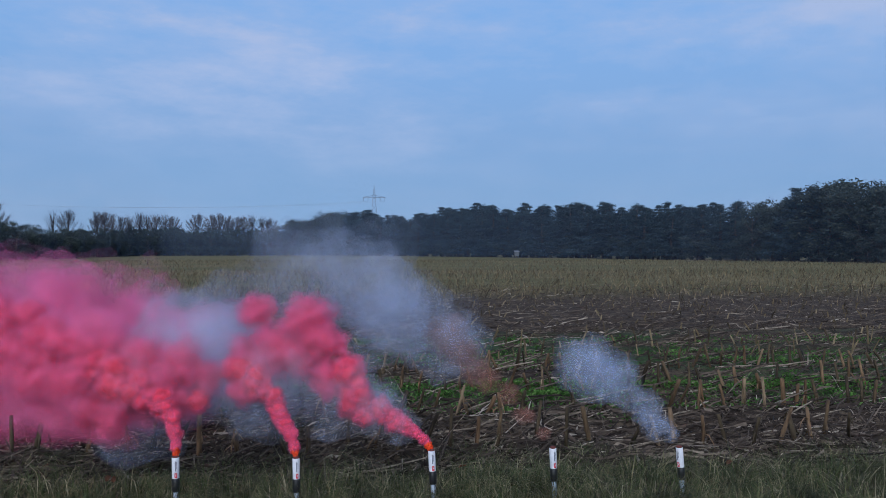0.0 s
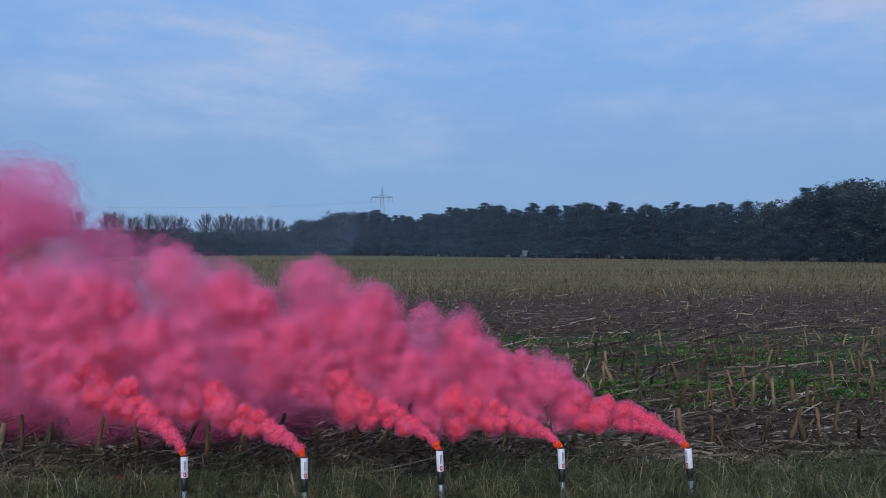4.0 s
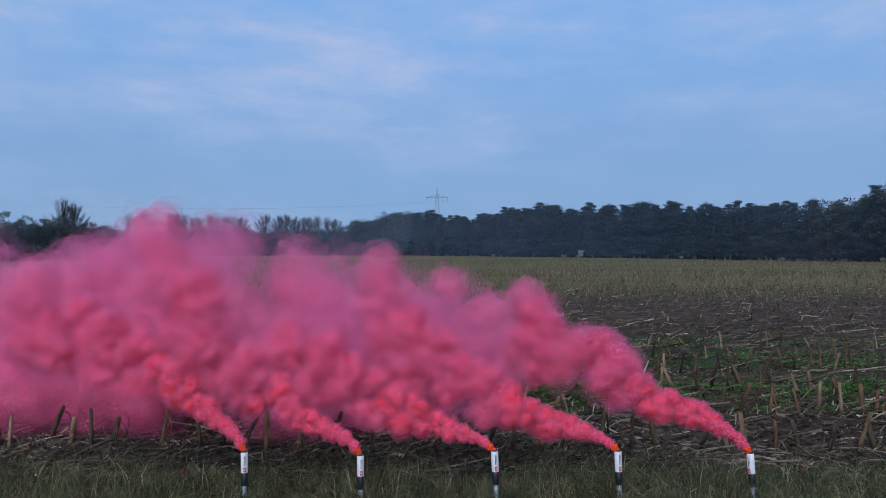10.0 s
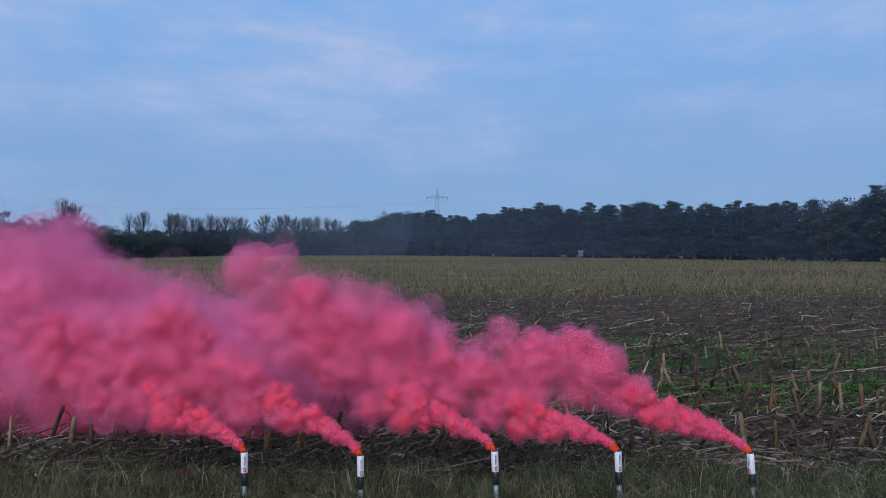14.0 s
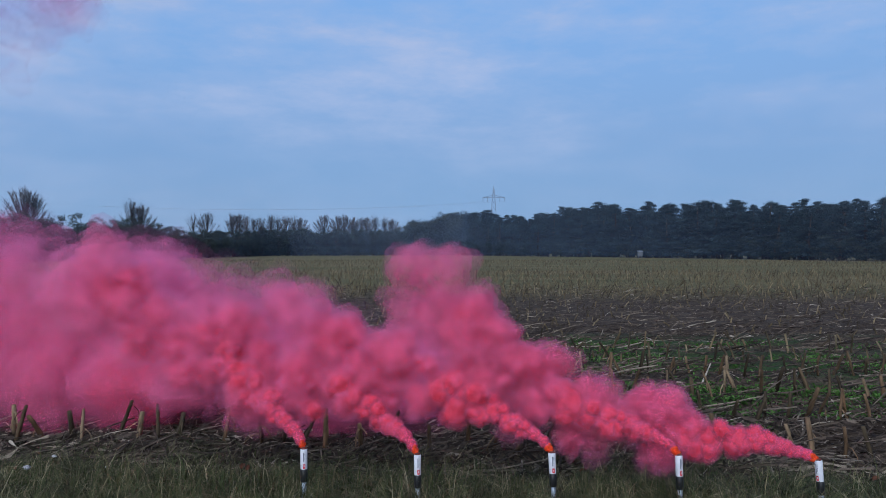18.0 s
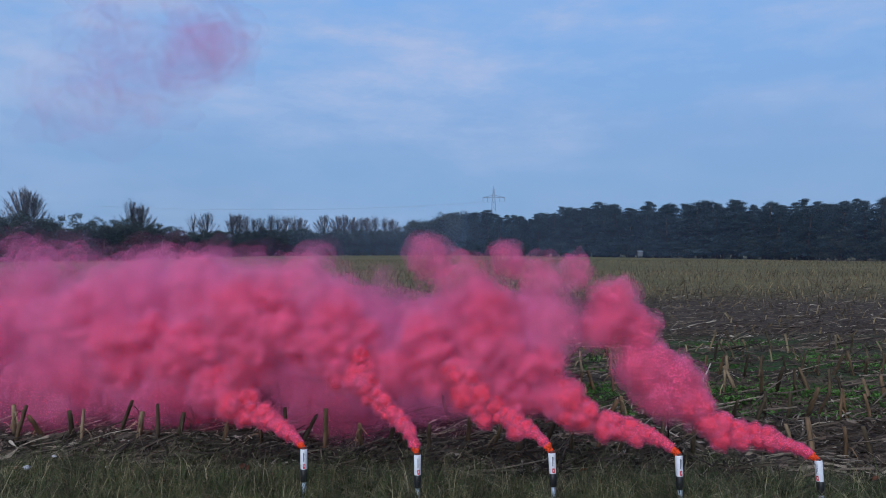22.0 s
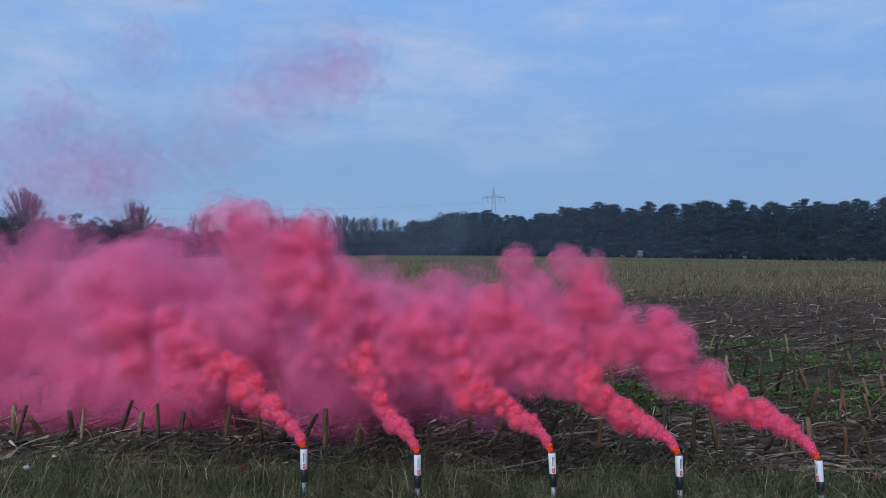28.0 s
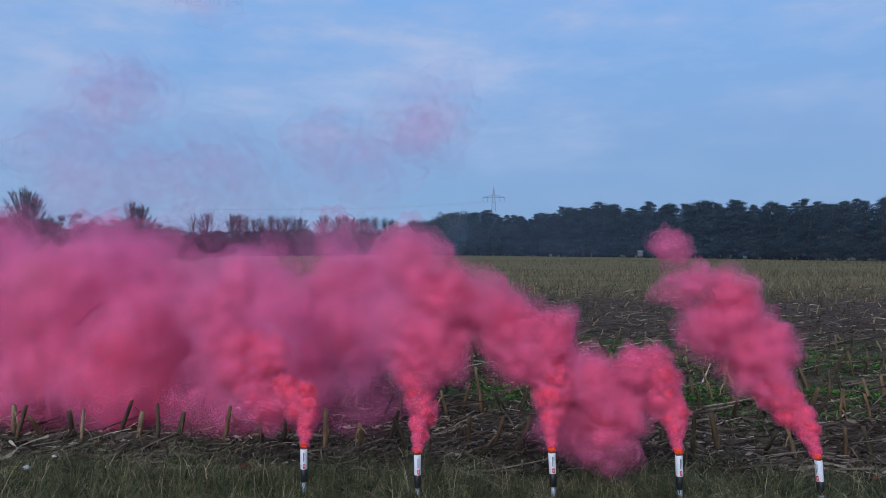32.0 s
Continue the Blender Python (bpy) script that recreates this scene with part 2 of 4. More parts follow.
def stubble():
    rng = random.Random(4)
    shapes = []
    for k in range(14):
        v, f = stump_mesh(rng, rng.uniform(0.14, 0.2))
        shapes.append(mesh_of("maize_stump", v, f, STALK, True))
    count = 0
    y = 3.78
    while y < 6.3:
        x = -0.62 * y - 0.6
        while x < 0.72 * y + 0.4:
            if rng.random() < 0.93 and count < 300:
                ob = new("maize_stump", shapes[rng.randrange(14)])
                yy = y + rng.gauss(0, 0.05)
                ob.matrix_basis = pose(x, yy, height(x, yy), rng.gauss(0, 8), rng.gauss(0, 13), rng.uniform(0, 360))
                tagged(ob, "cut dry maize stalk standing in the field", "maize stump", "maize stumps")
                count += 1
            x += rng.uniform(0.08, 0.145)
        y += 0.8
    verts, faces = [], []
    while y < 95:
        step = 1.0 if y < 22 else (1.4 if y < 40 else 3.0)
        x = -0.66 * y - 1
        wide = 1 + max(0, y - 20) / 60
        while x < 0.74 * y + 1:
            sparse = 0.5 if 8.5 < y < 16.5 else 0.9
            if rng.random() < sparse:
                yy = y + rng.gauss(0, 0.07)
                tall = rng.uniform(0.06, 0.2) * (0.6 if 8.5 < y < 16.5 else 1)
                lx, ly, z = rng.gauss(0, 0.5) * tall, rng.gauss(0, 0.4) * tall, height(x, yy)
                r = rng.uniform(0.005, 0.011) * wide
                if y < 16:
                    rod(verts, faces, [(x, yy, z - 0.03), (x + lx * 0.5, yy + ly * 0.5, z + tall * 0.5), (x + lx, yy + ly, z + tall)], [r * 1.2, r, r], 5)
                else:
                    rod(verts, faces, [(x, yy, z - 0.03), (x + lx, yy + ly, z + tall)], [r * 1.2, r], 3)
            x += rng.uniform(0.07, 0.22) * step * (1.0 if y > 20 else 0.8)
        y += 0.8 if y < 40 else 1.6
    ob = new("maize_stubble", mesh_of("maize_stubble", verts, faces, STALKS))
    tagged(ob, "rows of pale cut maize stubble across the field", "stubble", kind="stuff")


stubble()


def litter():
    """Fallen stalks and leaves on the soil."""
    rng = random.Random(8)
    verts, faces = [], []
    for k in range(37500):
        y = 3.4 + 19 * rng.random() ** 1.7
        near, big = k > 31500, 30000 < k <= 31500
        if 22000 < k <= 30000:
            y = rng.uniform(8.0, 22.0)
        elif near:
            y = rng.uniform(3.35, 4.7)
        elif big:
            y = rng.uniform(4.4, 10.5)
        x = rng.uniform(-0.62 * y - 0.4, 0.74 * y + 0.3)
        ln = rng.uniform(0.14, 0.45) if big else min(0.42, rng.expovariate(15) + 0.03)
        a = rng.gauss(0, 0.8 if big else 1.1)
        r = rng.uniform(0.003, 0.0065) if big else rng.uniform(0.0014, 0.0045)
        z = height(x, y) + r
        tilt = rng.gauss(0.05, 0.16) * ln if ln < 0.35 else rng.uniform(0, 0.12)
        dx, dy = math.cos(a) * ln / 2, math.sin(a) * ln / 2
        if rng.random() < 0.8:
            rod(verts, faces, [(x - dx, y - dy, height(x - dx, y - dy) + r), (x, y, z + tilt * 0.5 + rng.uniform(0, 0.01)), (x + dx, y + dy, height(x + dx, y + dy) + r + max(0, tilt))], [r, r * 1.1, r * 0.8], 5)
        else:
            w = rng.uniform(0.0016, 0.0042)
            i = len(verts)
            nx, ny = -math.sin(a) * w, math.cos(a) * w
            for q in (-1, -0.3, 0.4, 1):
                zz = height(x + dx * q, y + dy * q) + 0.004 + 0.02 * rng.random() + max(0, tilt) * (q + 1) / 2
                tw = rng.uniform(-0.01, 0.01)
                verts.extend([(x + dx * q - nx, y + dy * q - ny, zz + tw), (x + dx * q, y + dy * q, zz + 0.004), (x + dx * q + nx, y + dy * q + ny, zz - tw)])
            for q in range(3):
                o = i + 3 * q
                faces.extend([(o, o + 1, o + 4, o + 3), (o + 1, o + 2, o + 5, o + 4)])
    ob = new("straw_litter", mesh_of("straw_litter", verts, faces, STRAW))
    tagged(ob, "fallen dry maize stalks and leaves scattered on soil", "straw litter", kind="stuff")


litter()


def verge():
    """Long tangled grass along the field's edge."""
    rng = random.Random(11)
    verts, faces = [], []
    tufts = []
    while len(tufts) < 1000:
        y = rng.uniform(2.3, 3.62)
        x = rng.uniform(-0.64 * y - 0.4, 0.76 * y + 0.3)
        if rng.random() > (y - 3.15) * 1.6 + 0.35 * noise.noise((x * 1.7, y * 2, 4)):
            tufts.append((x, y))
    for tx, ty in tufts:
        lean, strong = rng.uniform(0, 6.28), rng.uniform(0.6, 1.25)
        for j in range(40):
            x, y = tx + rng.gauss(0, 0.055), ty + rng.gauss(0, 0.05)
            ln = rng.uniform(0.07, 0.22) * strong * (1.0 if y < 3.2 else 0.75)
            a = lean + rng.gauss(0, 1.3)
            bend = rng.uniform(0.4, 2.3)
            w = rng.uniform(0.0009, 0.0021)
            ca, sa = math.cos(a), math.sin(a)
            z0 = height(x, y) - 0.01
            i = len(verts)
            for q in (0, 0.35, 0.7, 1):
                out = ln * bend * q * q * 0.75
                up = ln * q * (1 - 0.42 * bend * q * q)
                ww = w * (1 - 0.8 * q)
                verts.extend([(x + ca * out - sa * ww, y + sa * out + ca * ww, z0 + up), (x + ca * out + sa * ww, y + sa * out - ca * ww, z0 + up)])
            for q in range(3):
                o = i + 2 * q
                faces.append((o, o + 1, o + 3, o + 2))
    ob = new("verge_grass", mesh_of("verge_grass", verts, faces, GRASS))
    tagged(ob, "long tangled green and dry grass on the verge", "grass", kind="stuff")


verge()


def weeds():
    """Low green growth between the stubble rows."""
    rng = random.Random(13)
    verts, faces = [], []
    for k in range(1100):
        y = rng.choice((4.8, 5.3, 5.4, 5.8, 8.3, 6.7, 7.4)) + rng.gauss(0, 0.15)
        x = rng.uniform(-0.6 * y, 0.72 * y)
        if noise.noise((x * 0.6, y * 1.5, 3)) < -0.05 - 0.25 * (x > 0.8):
            continue
        for j in range(26):
            px, py = x + rng.gauss(0, 0.10), y + rng.gauss(0, 0.045)
            a, ln, w, rise = rng.uniform(0, 6.28), rng.uniform(0.015, 0.045), rng.uniform(0.004, 0.010), rng.uniform(0.2, 1.2)
            z = height(px, py)
            c, s = math.cos(a), math.sin(a)
            i = len(verts)
            verts.extend([(px, py, z), (px + c * ln * 0.5 - s * w, py + s * ln * 0.5 + c * w, z + ln * rise * 0.7), (px + c * ln, py + s * ln, z + ln * rise * 0.8), (px + c * ln * 0.5 + s * w, py + s * ln * 0.5 - c * w, z + ln * rise * 0.7)])
            faces.extend([(i, i + 1, i + 2), (i, i + 2, i + 3)])
    ob = new("field_weeds", mesh_of("field_weeds", verts, faces, WEEDS))
    tagged(ob, "low bright green weeds in patches between stubble rows", "weeds", kind="stuff")


weeds()

# ---- the far edge: woods, hedge, mast ----
EDGE = [(-40, 92), (-28, 98), (-23, 125), (-16, 235), (-3, 250), (3, 190), (10, 150), (22, 103), (35, 82), (42, 76)]
TOPS = [(-40, 5.2), (-33.5, 4.2), (-31, 2.9), (-26.5, 3.5), (-24, 2.8), (-17, 2.6), (-13, 2.7), (-9, 2.7), (-6.8, 2.3), (-4.2, 3.1), (-0.5, 3.05),
        (0.6, 2.6), (3, 3.15), (7, 3.55), (11, 3.55), (15.5, 3.9), (19, 3.55), (24, 3.65), (26.5, 3.75), (28.5, 4.2), (31.5, 4.9), (34.5, 5.4), (42, 5.6)]
HEDGE = [(-41, 3.0), (-29, 2.7), (-25.6, 2.45), (-22, 1.75), (-19, 1.05), (-17, 0.5)]


def level(table, a):
    return float(np.interp(a, [p[0] for p in table], [p[1] for p in table]))


def far_point(azimuth, d):
    a = radians(azimuth)
    return d * math.sin(a), d * math.cos(a)


def clump(verts, faces, c, r, rng, blades, flat=1.0):
    """A tuft of small leaf faces about one spot."""
    for k in range(3 * blades):
        d = Vector((rng.gauss(0, 1), rng.gauss(0, 1), rng.gauss(0, 1) * flat)).normalized()
        p = Vector(c) + d * r * rng.uniform(0.35, 1.0)
        s = r * rng.uniform(0.12, 0.25)
        e1 = Vector((rng.gauss(0, 1), rng.gauss(0, 1), rng.gauss(0, 1))).normalized()
        e2 = d.cross(e1).normalized() if d.cross(e1).length > 0.01 else Vector((0, 0, 1))
        i = len(verts)
        verts.extend([tuple(p + e1 * s), tuple(p - e1 * s * 0.6 + e2 * s * 0.8), tuple(p - e1 * s * 0.5 - e2 * s * 0.8)])
        faces.append((i, i + 1, i + 2))


def tree(kind, rng):
    """A tree 10 m tall: a trunk with limbs, and a crown of leaf tufts."""
    root = new(kind)
    tv, tf, cv, cf = [], [], [], []
    if kind == "pine_tree":
        rod(tv, tf, [(0, 0, -0.3), (rng.gauss(0, 0.15), rng.gauss(0, 0.15), 4), (rng.gauss(0, 0.2), 0, 9.6)], [0.2, 0.14, 0.03], 6)
        z = rng.uniform(0.6, 1.4)
        while z < 9.8:
            f = (z - 0.8) / 9.0
            reach = (1.9 * (1 - f) ** 0.75 + 0.25) * rng.uniform(0.75, 1.2)
            for j in range(rng.choice((4, 5, 6))):
                a = rng.uniform(0, 6.28)
                tip = (math.cos(a) * reach, math.sin(a) * reach, z + reach * 0.12)
                rod(tv, tf, [(0, 0, z), tip], [0.035, 0.01], 3)
                for q in (0.45, 0.8, 1.05):
                    clump(cv, cf, (tip[0] * q, tip[1] * q, z + rng.gauss(0.05, 0.12)), 0.28 + 0.22 * reach * 0.5, rng, 11, 0.55)
            z += rng.uniform(0.38, 0.6)
        clump(cv, cf, (0, 0, 9.8), 0.3, rng, 12, 1.5)
        mat = PINE_HAZED
    elif kind == "broadleaf_tree":
        rod(tv, tf, [(0, 0, -0.3), (0.1, 0, 2.5), (0, 0.1, 6)], [0.25, 0.18, 0.06], 6)
        for j in range(26):
            a, z = rng.uniform(0, 6.28), rng.uniform(1.0, 9.0)
            reach = 2.6 * math.sqrt(max(0.05, 1 - ((z - 4.6) / 5.2) ** 2)) * rng.uniform(0.5, 1)
            tip = (math.cos(a) * reach, math.sin(a) * reach, z)
            rod(tv, tf, [(0, 0, max(0.6, z - 2)), (tip[0] * 0.6, tip[1] * 0.6, z - 0.5), tip], [0.07, 0.04, 0.015], 3)
            for q in range(4):
                clump(cv, cf, (tip[0] + rng.gauss(0, 0.5), tip[1] + rng.gauss(0, 0.5), z + rng.gauss(0, 0.45)), rng.uniform(0.5, 0.85), rng, 14)
        mat = LEAF_HAZED
    else:
        rod(tv, tf, [(0, 0, -0.3), (0.1, 0, 4), (0, 0.1, 8)], [0.18, 0.11, 0.03], 6)
        for j in range(64):
            a, f = rng.uniform(0, 6.28), rng.uniform(0.05, 1.9)
            grow = rng.uniform(0.75, 1.0)
            tip = Vector((2.3 * grow * math.sin(f) * math.cos(a), 2.3 * grow * math.sin(f) * math.sin(a), 5.6 + 3.9 * grow * math.cos(f)))
            z = max(1.6, tip.z - rng.uniform(2.2, 3.2))
            mid = Vector((tip.x * 0.5, tip.y * 0.5, z + (tip.z - z) * 0.4))
            rod(tv, tf, [(0, 0, z), tuple(mid), tuple(tip)], [0.03, 0.02, 0.008], 3)
            for q in range(40):
                p = mid + (tip - mid) * rng.uniform(0.0, 1.0)
                d = ((p - Vector((0, 0, 4))).normalized() * 0.5 + Vector((rng.gauss(0, 0.4), rng.gauss(0, 0.4), rng.gauss(0.2, 0.4)))) * rng.uniform(0.4, 0.8)
                i = len(cv)
                cv.extend([tuple(p + Vector((0.016, 0, 0))), tuple(p + d), tuple(p - Vector((0.016, 0.02, 0)))])
                cf.append((i, i + 1, i + 2))
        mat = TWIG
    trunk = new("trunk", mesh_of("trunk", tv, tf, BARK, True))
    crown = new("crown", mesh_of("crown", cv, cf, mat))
    trunk.parent = crown.parent = root
    return root


TREE_SAYS = {"pine_tree": ("dark green pine at the edge of the wood", "tree", "pines along the field"),
             "broadleaf_tree": ("dull green broadleaf tree in the far hedge", "tree", "broadleaf trees along the field"),
             "bare_tree": ("leafless grey tree above the far hedge", "tree", "bare trees above the hedge")}


def woods():
    rng = random.Random(21)
    kinds = {k: [tree(k, rng) for j in range(n)] for k, n in (("pine_tree", 5), ("broadleaf_tree", 5), ("bare_tree", 3))}
    first = {o for v in kinds.values() for o in v}

    def stand(kind, azimuth, d, tall, wide=1.0):
        pick = rng.choice(kinds[kind])
        x, y = far_point(azimuth, d)
        m = pose(x, y, 0, 0, 0, rng.uniform(0, 360))
        if pick in first:
            first.discard(pick)
            ob = pick
            ob.matrix_basis = m
        else:
            ob = copy_thing(pick, m)
        s = tall / 10
        ob.scale = (s * wide, s * wide, s)
        tagged(ob, *TREE_SAYS[kind])

    a = -41.0
    while a < 43:
        d = level(EDGE, a) + 3
        top = math.tan(radians(level(TOPS, a))) * d + 1.0
        leafy = a < -2.5 or 26 < a < 30 and rng.random() < 0.5 or a > 32
        for row in range(4):
            dd = d + row * rng.uniform(2.5, 4)
            tall = top * (rng.uniform(0.76, 1.0) + 0.035 * row) * (0.7 if leafy and a < -7 else 1)
            if leafy:
                stand("broadleaf_tree", a + rng.uniform(-0.4, 0.4), dd, tall, rng.uniform(1.2, 1.7))
            else:
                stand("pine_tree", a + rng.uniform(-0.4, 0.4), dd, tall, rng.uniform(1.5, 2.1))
        a += math.degrees(1.9 / d) * rng.uniform(0.8, 1.3) * (1.15 if leafy else 1.0)
    for a in (-22.5, -21.6, -19.8, -19.3, -18.8, -18.3, -17.8, -17.1, -16.6, -16.0, -15.4, -14.9, -13.2, -12.2, -11.7, -11.1, -10.5, -10, -9.4, -8.7, -8.1, -33.3, -32.7, -26.6, -26.0):
        d = level(EDGE, a) + 14
        stand("bare_tree", a, d, (math.tan(radians(level(TOPS, a))) * d + 1.0) * rng.uniform(1.02, 1.14), 1.25)
    a = -41.0
    while a < 43:
        d = level(EDGE, a) + 1.5
        stand("broadleaf_tree", a, d, rng.uniform(1.8, 4.0), rng.uniform(1.6, 2.6))
        a += math.degrees(2.0 / d) * rng.uniform(0.8, 1.4)
    a = -41.0
    while a < -17:
        d = level(EDGE, a) - 4
        tall = 1 + math.tan(radians(level(HEDGE, a))) * d
        stand("broadleaf_tree", a, d + rng.uniform(-1, 1), tall * rng.uniform(0.88, 1.05), rng.uniform(1.1, 1.6))
        a += math.degrees(2.2 / d)


woods()


def pylon():
    d = 450.0
    x, y = far_point(-0.45, d)
    root = new("power_pylon")
    root.location = (x, y, 0)
    tagged(root, "grey lattice power pylon rising behind the wood", "pylon")

    def lattice(name, bars, r):
        v, f = [], []
        for p, q in bars:
            rod(v, f, [p, q], [r, r], 4)
        ob = new(name, mesh_of(name, v, f, MAST))
        ob.parent = root
        return ob

    def leg(k, z):
        w = 3.0 * (1 - z / 39) + 0.35
        return ((k in (1, 2)) * 2 - 1) * w, ((k > 1) * 2 - 1) * w, z

    levels = [0, 7, 13, 18, 22, 26, 29, 32, 34.5, 37]
    for k in range(4):
        lattice("leg", [(leg(k, 0), leg(k, 38.5))], 0.12)
        lattice("bracing", [(leg(k, lo), leg((k + 1) % 4, hi)) for lo, hi in zip(levels, levels[1:])] + [(leg((k + 1) % 4, lo), leg(k, hi)) for lo, hi in zip(levels, levels[1:])], 0.05)
    lattice("peak", [((0, 0, 36), (0, 0, 40.5))], 0.16)
    lattice("crossarm", [((-6.6, 0, 33.6), (6.6, 0, 33.6)), ((-6.6, 0, 33.6), (0, 0, 35)), ((6.6, 0, 33.6), (0, 0, 35))], 0.12)
    for ix in (-6.3, -3.6, 3.6, 6.3):
        lattice("insulator", [((ix, 0, 33.6), (ix, 0, 31.2))], 0.17)
    for ix in (-6.3, -3.6, 3.6, 6.3):
        v, f = [], []
        pts = []
        for q in np.linspace(0, 1, 15):
            sag = 4 * 8.0 * q * (1 - q)
            pts.append((x + ix * (1 - q) - 330 * q, y - 95 * q + ix * q * 0.8, 31.2 - sag + 3 * q))
        rod(v, f, pts, [0.02] * 15, 3)
        ob = new("power_cable", mesh_of("power_cable", v, f, MAST))
        tagged(ob, "thin sagging overhead power cable", "power cable", "overhead cables")


pylon()


def mist():
    """An added sheet coloured as distance haze, thicker where the wood stands further off."""
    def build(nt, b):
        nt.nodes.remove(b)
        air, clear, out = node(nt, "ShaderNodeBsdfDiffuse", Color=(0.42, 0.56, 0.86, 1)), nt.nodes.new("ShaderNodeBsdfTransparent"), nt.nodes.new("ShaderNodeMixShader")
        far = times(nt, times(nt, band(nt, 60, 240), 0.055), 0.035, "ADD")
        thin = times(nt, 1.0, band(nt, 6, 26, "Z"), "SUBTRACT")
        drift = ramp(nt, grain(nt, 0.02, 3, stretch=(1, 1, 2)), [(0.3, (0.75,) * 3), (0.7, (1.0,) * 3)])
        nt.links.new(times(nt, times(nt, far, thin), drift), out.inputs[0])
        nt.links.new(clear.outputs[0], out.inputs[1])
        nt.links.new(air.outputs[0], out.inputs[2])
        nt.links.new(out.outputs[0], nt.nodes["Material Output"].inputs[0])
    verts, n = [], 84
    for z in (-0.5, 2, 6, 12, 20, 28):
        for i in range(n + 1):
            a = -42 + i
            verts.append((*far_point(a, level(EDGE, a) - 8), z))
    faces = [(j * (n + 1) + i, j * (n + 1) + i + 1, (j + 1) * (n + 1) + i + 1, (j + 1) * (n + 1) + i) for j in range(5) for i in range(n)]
    ob = new("mist", mesh_of("mist", verts, faces, material("haze_sheet", build), True))
    tagged(ob, "added thin sheet tinted as bluish distance haze before the far wood", "mist", kind="stuff")


mist()


def hide_box():
    x, y = far_point(10.3, 136)
    root = new("field_hut")
    root.location = (x, y, 0)
    tagged(root, "small pale grey wooden box hut before the wood", "hut")
    v, f = [], []
    for sx in (-0.3, 0.3):
        for sy in (-0.3, 0.3):
            rod(v, f, [(sx, sy, -0.1), (sx, sy, 0.35)], [0.05, 0.05], 4)
    legs = new("legs", mesh_of("legs", v, f, HUT))
    bm = bmesh.new()
    bmesh.ops.create_cube(bm, size=1, matrix=pose(0, 0, 0.75) @ Matrix.Diagonal((0.78, 0.78, 0.9, 1)))
    bmesh.ops.bevel(bm, geom=bm.edges[:], offset=0.03, segments=1, affect="EDGES")
    part("cabin", bm, HUT, root)
    bm = bmesh.new()
    bmesh.ops.create_cube(bm, size=1, matrix=pose(0, 0, 1.24, 6) @ Matrix.Diagonal((0.95, 0.95, 0.06, 1)))
    part("roof", bm, MAST, root)
    legs.parent = root


hide_box()

# ---- the five smoke torches ----
TORCHES = [(-0.760, 2.9, 0.236, 0.5), (-0.316, 2.9, 0.223, 0.6), (0.197, 2.9, 0.240, 2.5), (0.669, 2.9, 0.240, 2.0), (1.175, 2.9, 0.232, 4.5)]


def torch():
    """A paper tube on a metal stake; its mouth is at the origin."""
    root = new("smoke_torch")
    tube = part("tube", turned([(0.0132, -0.078), (0.0136, -0.077), (0.0136, -0.002), (0.0128, 0), (0.0105, 0), (0.0105, -0.012)], 24), PAPER, root, "white paper tube with red and grey print", True)
    part("mouth", turned([(0.0112, -0.008), (0.0118, 0.003), (0.009, 0.0075), (0.004, 0.008)], 20), CHAR, root, "scorched reddish mouth", True)
    part("grip", turned([(0.0132, -0.127), (0.0142, -0.125), (0.0142, -0.078), (0.0132, -0.076)], 24), BLACK, root, "black tape grip", True)
    part("stake", turned([(0.0095, -0.42), (0.0095, -0.127), (0.0085, -0.126)], 12), STEEL, root, "galvanised metal stake", True)

    def label(name, mat, z0, z1, a0, a1):
        bm = bmesh.new()
        r = 0.01385
        n = 6
        low, high = [], []
        for k in range(n):
            a = radians(a0 + (a1 - a0) * k / (n - 1))
            low.append(bm.verts.new((r * math.sin(a), -r * math.cos(a), z0)))
            high.append(bm.verts.new((r * math.sin(a), -r * math.cos(a), z1)))
        for k in range(n - 1):
            bm.faces.new((low[k], low[k + 1], high[k + 1], high[k]))
        part(name, bm, mat, tube)

    label("print_bar", PRINT_GREY, -0.048, -0.012, 4, 18)
    label("print_bar", PRINT_GREY, -0.040, -0.014, 26, 34)
    label("print_mark", PRINT_RED, -0.074, -0.056, -2, 38)
    label("print_bar", PAPER, -0.068, -0.060, 12, 24)
    return root


def torches():
    made = torch()
    for k, (x, y, z, lean) in enumerate(TORCHES):
        m = pose(x, y, z, 0, -lean, 0) @ pose(0, 0, 0, 0, 0, (0, 4, -6, 0, -75)[k])
        if k == 0:
            made.matrix_basis = m
            ob = made
        else:
            ob = copy_thing(made, m)
        tagged(ob, "white and black smoke torch on a metal stake in grass", "smoke torch", "smoke torches in a row")


torches()


def scraps():
    for x, y, s in ((-2.03, 3.12, 0.016), (-2.03, 3.32, 0.01), (-1.72, 3.2, 0.008)):
        bm = bmesh.new()
        bmesh.ops.create_icosphere(bm, subdivisions=2, radius=s)
        for v in bm.verts:
            v.co *= 1 + 0.5 * noise.noise(v.co * 90)
            v.co.z *= 0.6
        ob = part("paper_scrap", bm, PAPER)
        ob.location = (x, y, height(x, y) + 0.06)
        tagged(ob, "crumpled white paper scrap lying in the grass", "litter", "scraps in the grass")


scraps()


